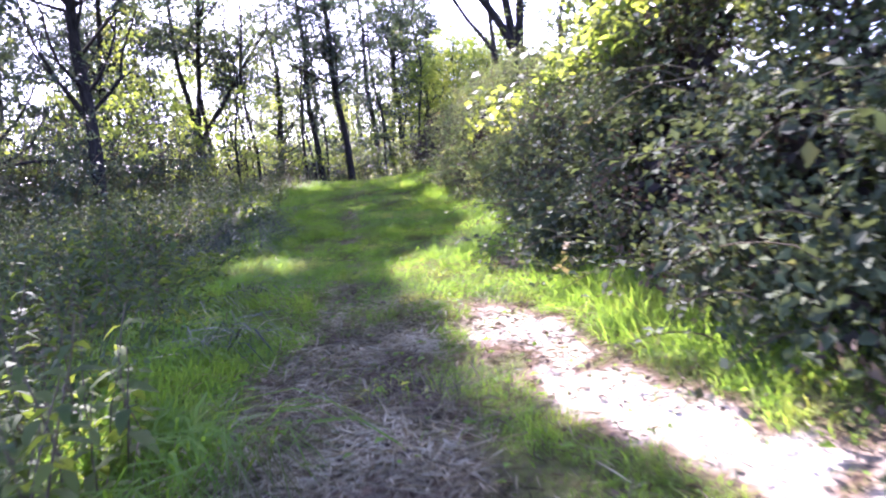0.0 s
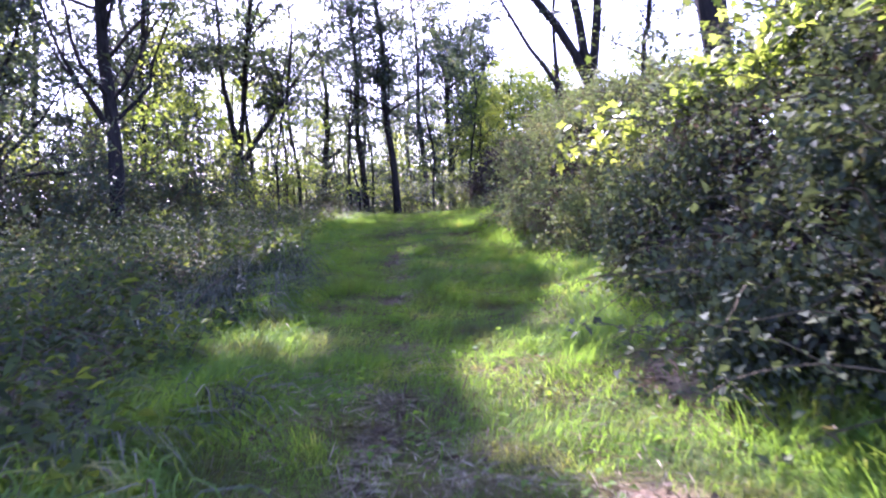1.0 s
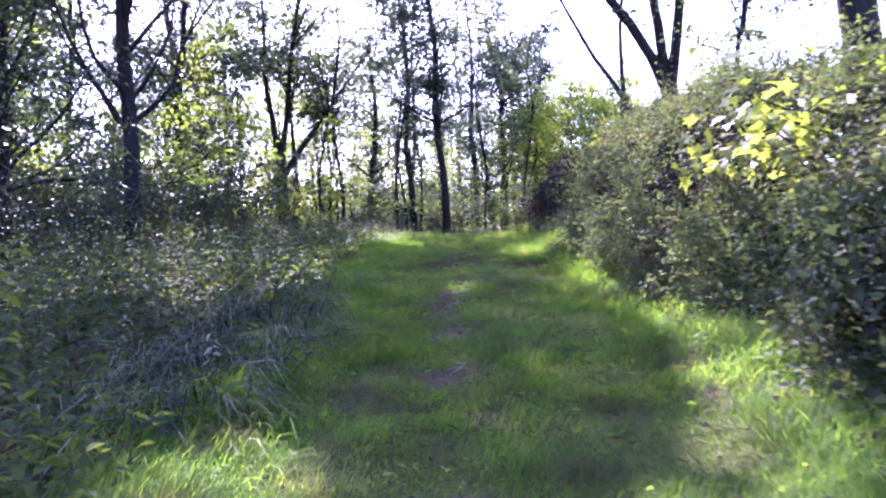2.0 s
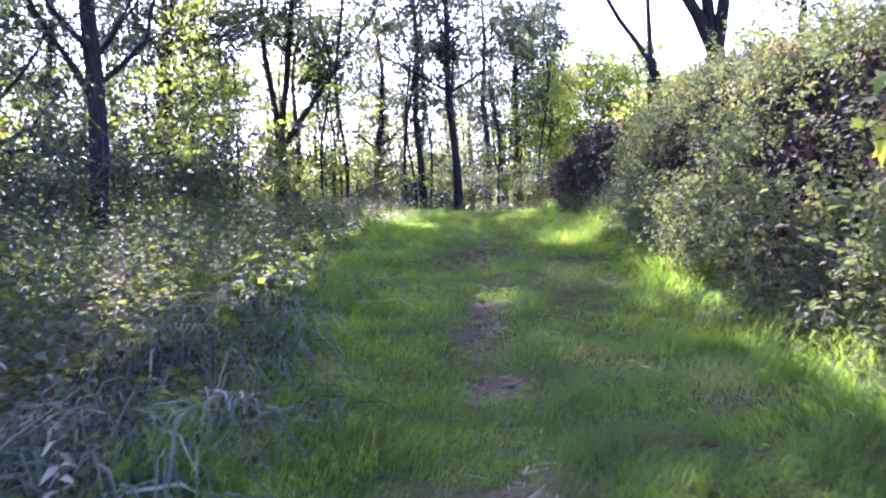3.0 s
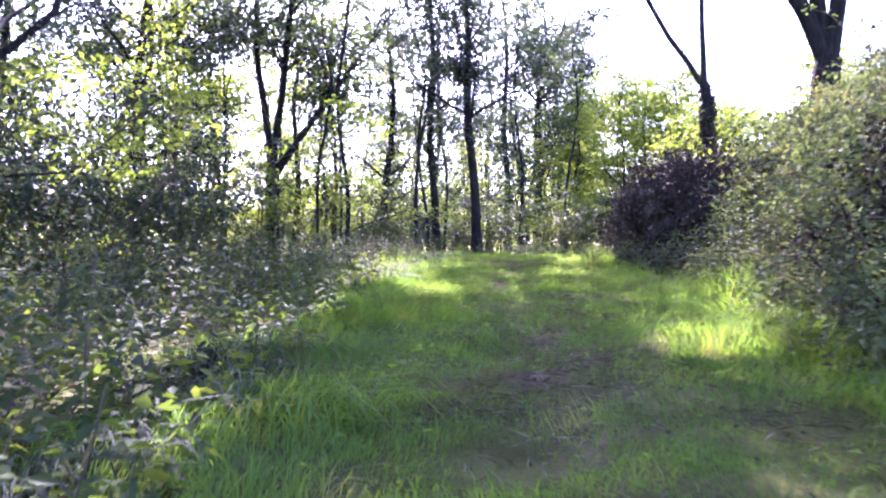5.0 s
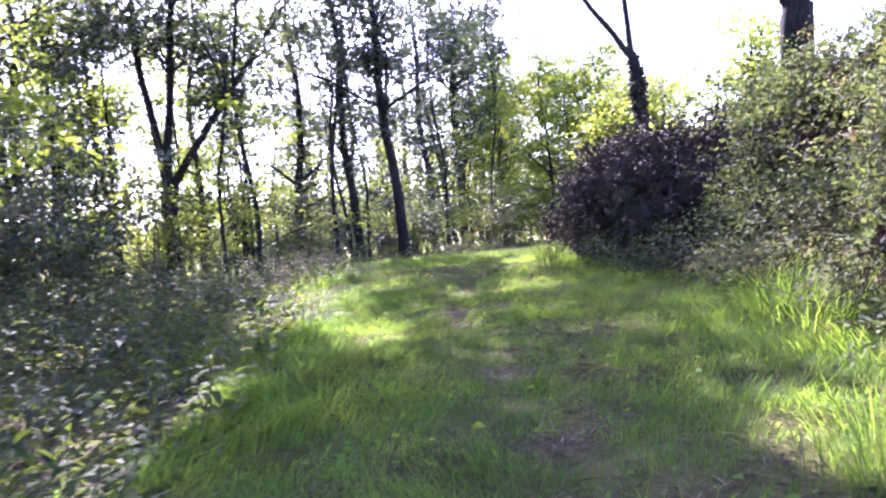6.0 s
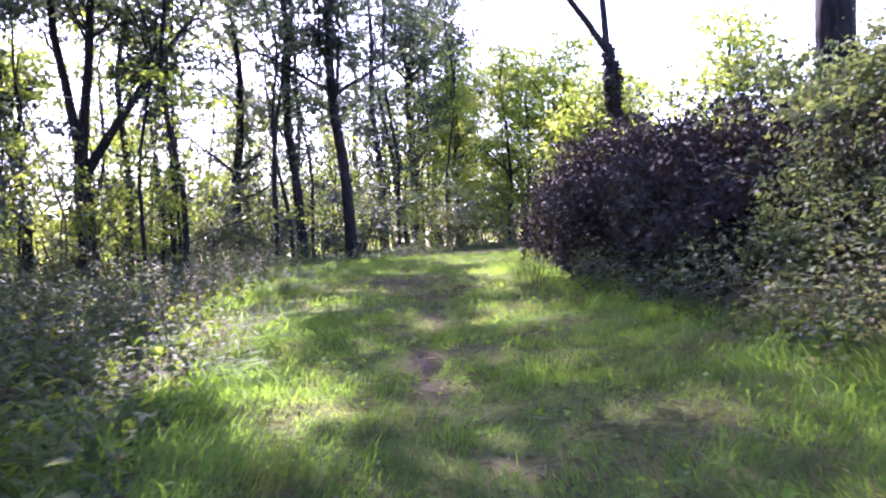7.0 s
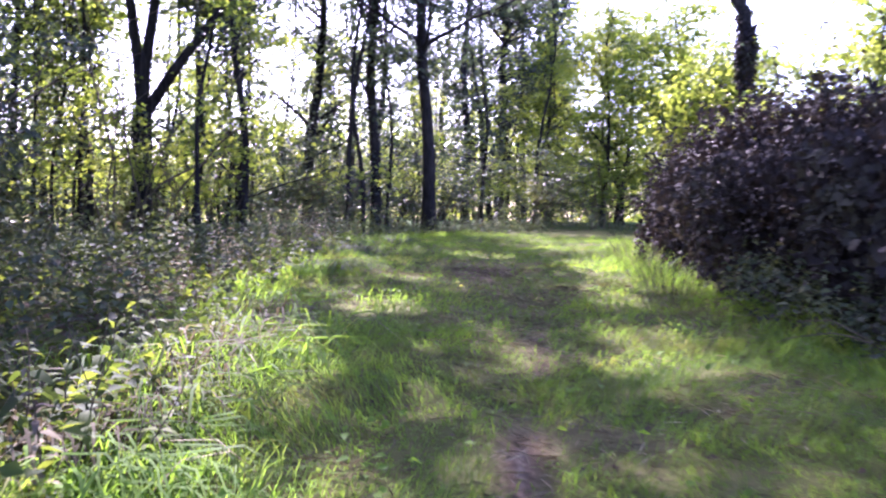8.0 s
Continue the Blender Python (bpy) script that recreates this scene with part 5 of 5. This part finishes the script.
def build_grass():
    rng = np.random.default_rng(91)
    sets = []
    for n, y0, y1, scale in ((190000, 0.9, 9, 0.8), (130000, 9, 18, 1.0), (42000, 18, 29, 1.6)):
        x, y = scatter(rng, n, y0, y1, 0.35, 0.3)
        w = worn(x, y)
        edge = np.minimum(x - left_edge(y), right_edge(y) - x)
        patch = smooth(-0.9, 0.6, wave(x, y, 3.1, 0.7) + 0.6 * wave(x, y, 7.0, 1.9))
        bald = 0.62 * smooth(0.1, 0.65, wave(x, y, 2.2, 2.7) + 0.6 * wave(x, y, 6.1, 0.3)) * smooth(0.0, 0.4, edge)
        keep = rng.uniform(0, 1, n) > np.minimum(w * 1.7, 0.96) + 0.25 * (1 - patch) * (1 - w) + bald * (1 - w)
        x, y, edge, patch = x[keep], y[keep], edge[keep], patch[keep]
        m = len(x)
        tall = smooth(0.45, -0.1, edge)
        clumps = smooth(0.25, 0.9, wave(x, y, 5.5, 0.9) + 0.6 * wave(x, y, 13.0, 2.2))
        h = (0.03 + 0.035 * patch + 0.045 * tall + 0.07 * clumps) * rng.uniform(0.45, 1.5, m)
        # trodden grass lies over in drifts
        comb = 3.0 * wave(x, y, 1.9, 0.2) + 1.5 * wave(x, y, 5.3, 1.4) + rng.normal(0, 0.9, m)
        at = np.stack([x, y, ground_z(x, y) - 0.005], 1)
        sets.append(blades(rng, at, h, 0.0036 * scale * (1 + 0.4 * tall), rng.uniform(0.4, 1.25, m), comb))
    ob = part("grass", merged(*sets)[:2], GRASS)
    tagged(ob, "short patchy green grass growing over the track", "grass", kind="stuff")

    x, y = scatter(rng, 60000, 0.9, 22, 0.15, 0.15)
    keep = rng.uniform(0, 1, len(x)) < 0.03 + 0.5 * smooth(0.55, 0.95, wave(x, y, 3.4, 5.0) + 0.5 * wave(x, y, 8.0, 0.6)) * (1 - worn(x, y))
    x, y = x[keep], y[keep]
    n = len(x)
    at = np.stack([x, y, ground_z(x, y) + rng.uniform(0.02, 0.07, n)], 1)
    L = rng.uniform(0.018, 0.045, n)
    ob = part("clover", leaves(rng, at, rng.normal(0, 1, (n, 3)) * (1, 1, 0.2), rng.normal(0, 0.3, (n, 3)) + (0, 0, 1), L, L * 0.7, fine=False), GRASS)
    tagged(ob, "small round-leaved weeds among the grass", "weeds", kind="stuff")

    # dead thatch showing between the green blades
    x, y = scatter(rng, 90000, 0.9, 22, 0.1, 0.1)
    bald = smooth(0.1, 0.7, wave(x, y, 2.2, 2.7) + 0.6 * wave(x, y, 6.1, 0.3))
    keep = rng.uniform(0, 1, len(x)) < 0.12 + 0.75 * bald
    x, y = x[keep], y[keep]
    n = len(x)
    at = np.stack([x, y, ground_z(x, y) + rng.uniform(0.0, 0.03, n)], 1)
    L = rng.uniform(0.03, 0.10, n)
    ob = part("dead_thatch", leaves(rng, at, rng.normal(0, 1, (n, 3)) * (1, 1, 0.25), rng.normal(0, 0.5, (n, 3)) + (0, 0, 1), L, 0.0045, fine=False, droop=0.1), THATCH)
    tagged(ob, "grey-brown dead grass thatch between the green blades", "thatch", kind="stuff")

    sets = []
    for n, y0, y1, share, high in ((60000, 0.6, 24, 0.012, 0.02), (70000, 0.9, 5.4, 0.05, 0.035)):
        x, y = scatter(rng, n, y0, y1, 0.1, 0.2)
        keep = rng.uniform(0, 1, n) < share + 0.85 * smooth(0.1, 0.6, worn(x, y)) * smooth(0.15, -0.1, x - 0.05 * (y > 4.5))
        x, y = x[keep], y[keep]
        m = len(x)
        at = np.stack([x, y, ground_z(x, y) + rng.uniform(0.002, high, m)], 1)
        way = rng.normal(0, 1, (m, 3)) * (1, 1, 0.2)
        L = rng.uniform(0.03, 0.12, m)
        sets.append(leaves(rng, at, way, np.array([[0, 0, 1.0]]) + rng.normal(0, 0.5, (m, 3)), L, 0.0055, fine=False, droop=0.05))
    ob = part("cut_straw", merged(*sets)[:2], STRAW)
    tagged(ob, "dry cut grass stalks littered on the bare soil", "straw", kind="stuff")

    x, y = scatter(rng, 11000, 0.6, 20, 0.2, 0.5)
    near = rng.uniform(0, 1, len(x)) < 0.28
    y[near] = rng.uniform(1.2, 5.0, near.sum())
    x[near] = rng.uniform(-0.9, 1.1, near.sum())
    at = np.stack([x, y, ground_z(x, y) + rng.uniform(0.003, 0.015, len(x))], 1)
    w = worn(x, y)
    keep = rng.uniform(0, 1, len(x)) < 0.2 + 0.8 * w - 0.72 * smooth(0.55, 0.8, w)
    at = at[keep]
    n = len(at)
    L = rng.uniform(0.012, 0.04, n)
    ob = part("fallen_leaves", leaves(rng, at, rng.normal(0, 1, (n, 3)) * (1, 1, 0.25), rng.normal(0, 0.5, (n, 3)) + (0, 0, 1), L, L * 0.6, fine=False), DEAD)
    tagged(ob, "small brown fallen leaves on the ground", "leaf litter", kind="stuff")


build_grass()


def grass_tuft(x, y, seed, count, height, radius, label, mat=GRASS, lean=(0.3, 1.0), az=None, droop=False):
    rng = np.random.default_rng(seed)
    ob = thing("grass_tuft", x, y, label, "grass", "tall grass tufts")
    a, r = rng.uniform(0, 6.28, count), radius * rng.uniform(0, 1, count) ** 0.7
    px, py = r * np.cos(a), r * np.sin(a)
    at = np.stack([px, py, ground_z(px + x, py + y) - ob.location.z - 0.01], 1)
    out = a + rng.normal(0, 0.7, count) if az is None else rng.normal(az, 0.8, count)
    size, wide = height * rng.uniform(0.5, 1.25, count), rng.uniform(0.003, 0.006, count) * (1.4 if droop else 1)
    make = drooping if droop else blades
    bend, dry = rng.uniform(*lean, count), rng.uniform(0, 1, count) < 0.03
    for name, pick, skin in (("green_grass", ~dry, mat), ("dry_grass", dry, STRAW)):
        tagged(part(name, make(rng, at[pick], size[pick], wide[pick], bend[pick], out[pick]), skin, ob), kind="stuff")
    return ob


edge_rng = np.random.default_rng(95)
for n in range(60):
    y = edge_rng.uniform(1.5, 25)
    x = float(right_edge(y)) + edge_rng.uniform(-0.05, 0.3)
    grass_tuft(x, y, 300 + n, 90, edge_rng.uniform(0.07, 0.15), 0.18, "sunlit green grass tuft at the foot of the bank")
for n in range(110):
    y = edge_rng.uniform(1.0, 25)
    x = float(left_edge(y)) - edge_rng.uniform(-0.15, 0.8)
    # grass colour follows the light: green where sunlit, PALE_GRASS for some in shade
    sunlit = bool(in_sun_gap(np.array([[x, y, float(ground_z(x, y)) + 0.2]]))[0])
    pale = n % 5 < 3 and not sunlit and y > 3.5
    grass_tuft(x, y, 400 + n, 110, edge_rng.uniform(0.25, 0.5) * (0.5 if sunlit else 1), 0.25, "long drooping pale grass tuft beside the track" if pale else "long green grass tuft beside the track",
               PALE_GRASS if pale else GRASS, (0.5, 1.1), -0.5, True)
for n in range(32):
    y = 6.9 + 0.085 * n
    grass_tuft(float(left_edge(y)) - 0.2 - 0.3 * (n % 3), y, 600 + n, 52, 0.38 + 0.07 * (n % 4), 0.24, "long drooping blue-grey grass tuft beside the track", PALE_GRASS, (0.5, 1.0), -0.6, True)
for n in range(8):
    grass_tuft(-2.75 - 0.2 * (n % 2), 15.9 + 0.28 * n, 640 + n, 90, 0.5, 0.25, "long sun-bleached grass tuft beside the track", (GRASS, THATCH)[n % 2], (0.5, 1.0), -0.5, True)
for x, y, h in ((0.78, 3.3, 0.22), (0.84, 2.9, 0.2), (0.88, 2.6, 0.18), (0.02, 14.6, 0.27), (0.1, 15.0, 0.28), (-0.05, 14.1, 0.24), (0.72, 3.0, 0.14), (0.8, 3.4, 0.16), (0.68, 3.8, 0.15), (0.85, 2.7, 0.14), (0.9, 2.3, 0.14), (0.55, 4.2, 0.14), (0.75, 4.0, 0.18), (-0.6, 12.5, 0.2), (-0.45, 12.7, 0.18), (0.75, 4.4, 0.17), (0.6, 4.9, 0.16)):
    grass_tuft(x, y, int(520 + 10 * y), 150, h, 0.2, "tall sunlit grass tuft in front of the hedge")
for n in range(26):
    y = edge_rng.uniform(8.4, 14.2)
    x = float(right_edge(y)) + edge_rng.uniform(0.3, 0.75)
    grass_tuft(x, y, 700 + n, 34, edge_rng.uniform(0.2, 0.45), 0.22, "dead brown stalk tuft on the earth bank", DEAD, (0.3, 0.9), 3.6, n % 2 == 0)


for n in range(9):
    grass_tuft(-0.62 + 0.035 * n, 19.3 + 0.42 * n, 760 + n, 80, 0.28, 0.2, "pale sunlit seeding grass tuft beside the dark thicket", (PALE_GRASS, GRASS)[n % 2], (0.3, 0.8))


for n in range(14):
    y = 8.9 + 0.19 * n
    grass_tuft(float(right_edge(y)) + 0.42 + 0.12 * (n % 3), y, 780 + n, 60, 0.28 + 0.04 * (n % 4), 0.16, "yellowing long grass tuft growing out of the bank", (PALE_GRASS, DEAD)[n % 2], (0.3, 0.9), 3.8, n % 3 > 0)


def dead_branch(start, end, r, seed, label):
    """A bare fallen branch with two side twigs, lying from start to end."""
    rng = np.random.default_rng(seed)
    a, b = np.array(start, float), np.array(end, float)
    ob = tagged(new("dead_branch"), label, "branch", "fallen branches")
    ob.location = a
    f = np.linspace(0, 1, 7)[:, None]
    pts = (b - a) * f + rng.normal(0, 0.012, (7, 3)) * np.sin(f * math.pi)
    part("branch", tube(pts, np.linspace(r, r * 0.4, 7), 6), STEM, ob)
    for k in (2, 4):
        part("twig", tube(wander(rng, pts[k], (b - a) / np.linalg.norm(b - a) + rng.normal(0, 0.6, 3), 0.18, 4, 0.2), np.linspace(r * 0.5, 0.002, 4), 4), STEM, ob)
    return ob


def on_ground(x, y, up=0.0):
    return x, y, float(ground_z(x, y)) + up


dead_branch(on_ground(0.02, 10.45, 0.01), on_ground(0.45, 10.85, 0.12), 0.012, 801, "bare pale fallen branch lying on the bank")
dead_branch(on_ground(-2.3, 7.0, 0.02), on_ground(-2.0, 7.55, 0.25), 0.008, 802, "dry pale stalk leaning in the long grass")
dead_branch(on_ground(0.5, 8.6, 0.01), on_ground(0.85, 8.2, 0.15), 0.01, 803, "bare brown fallen branch lying on the bank")
dead_branch(on_ground(-0.15, 12.6, 0.01), on_ground(0.2, 12.9, 0.1), 0.01, 804, "bare brown fallen branch at the foot of the hedge")
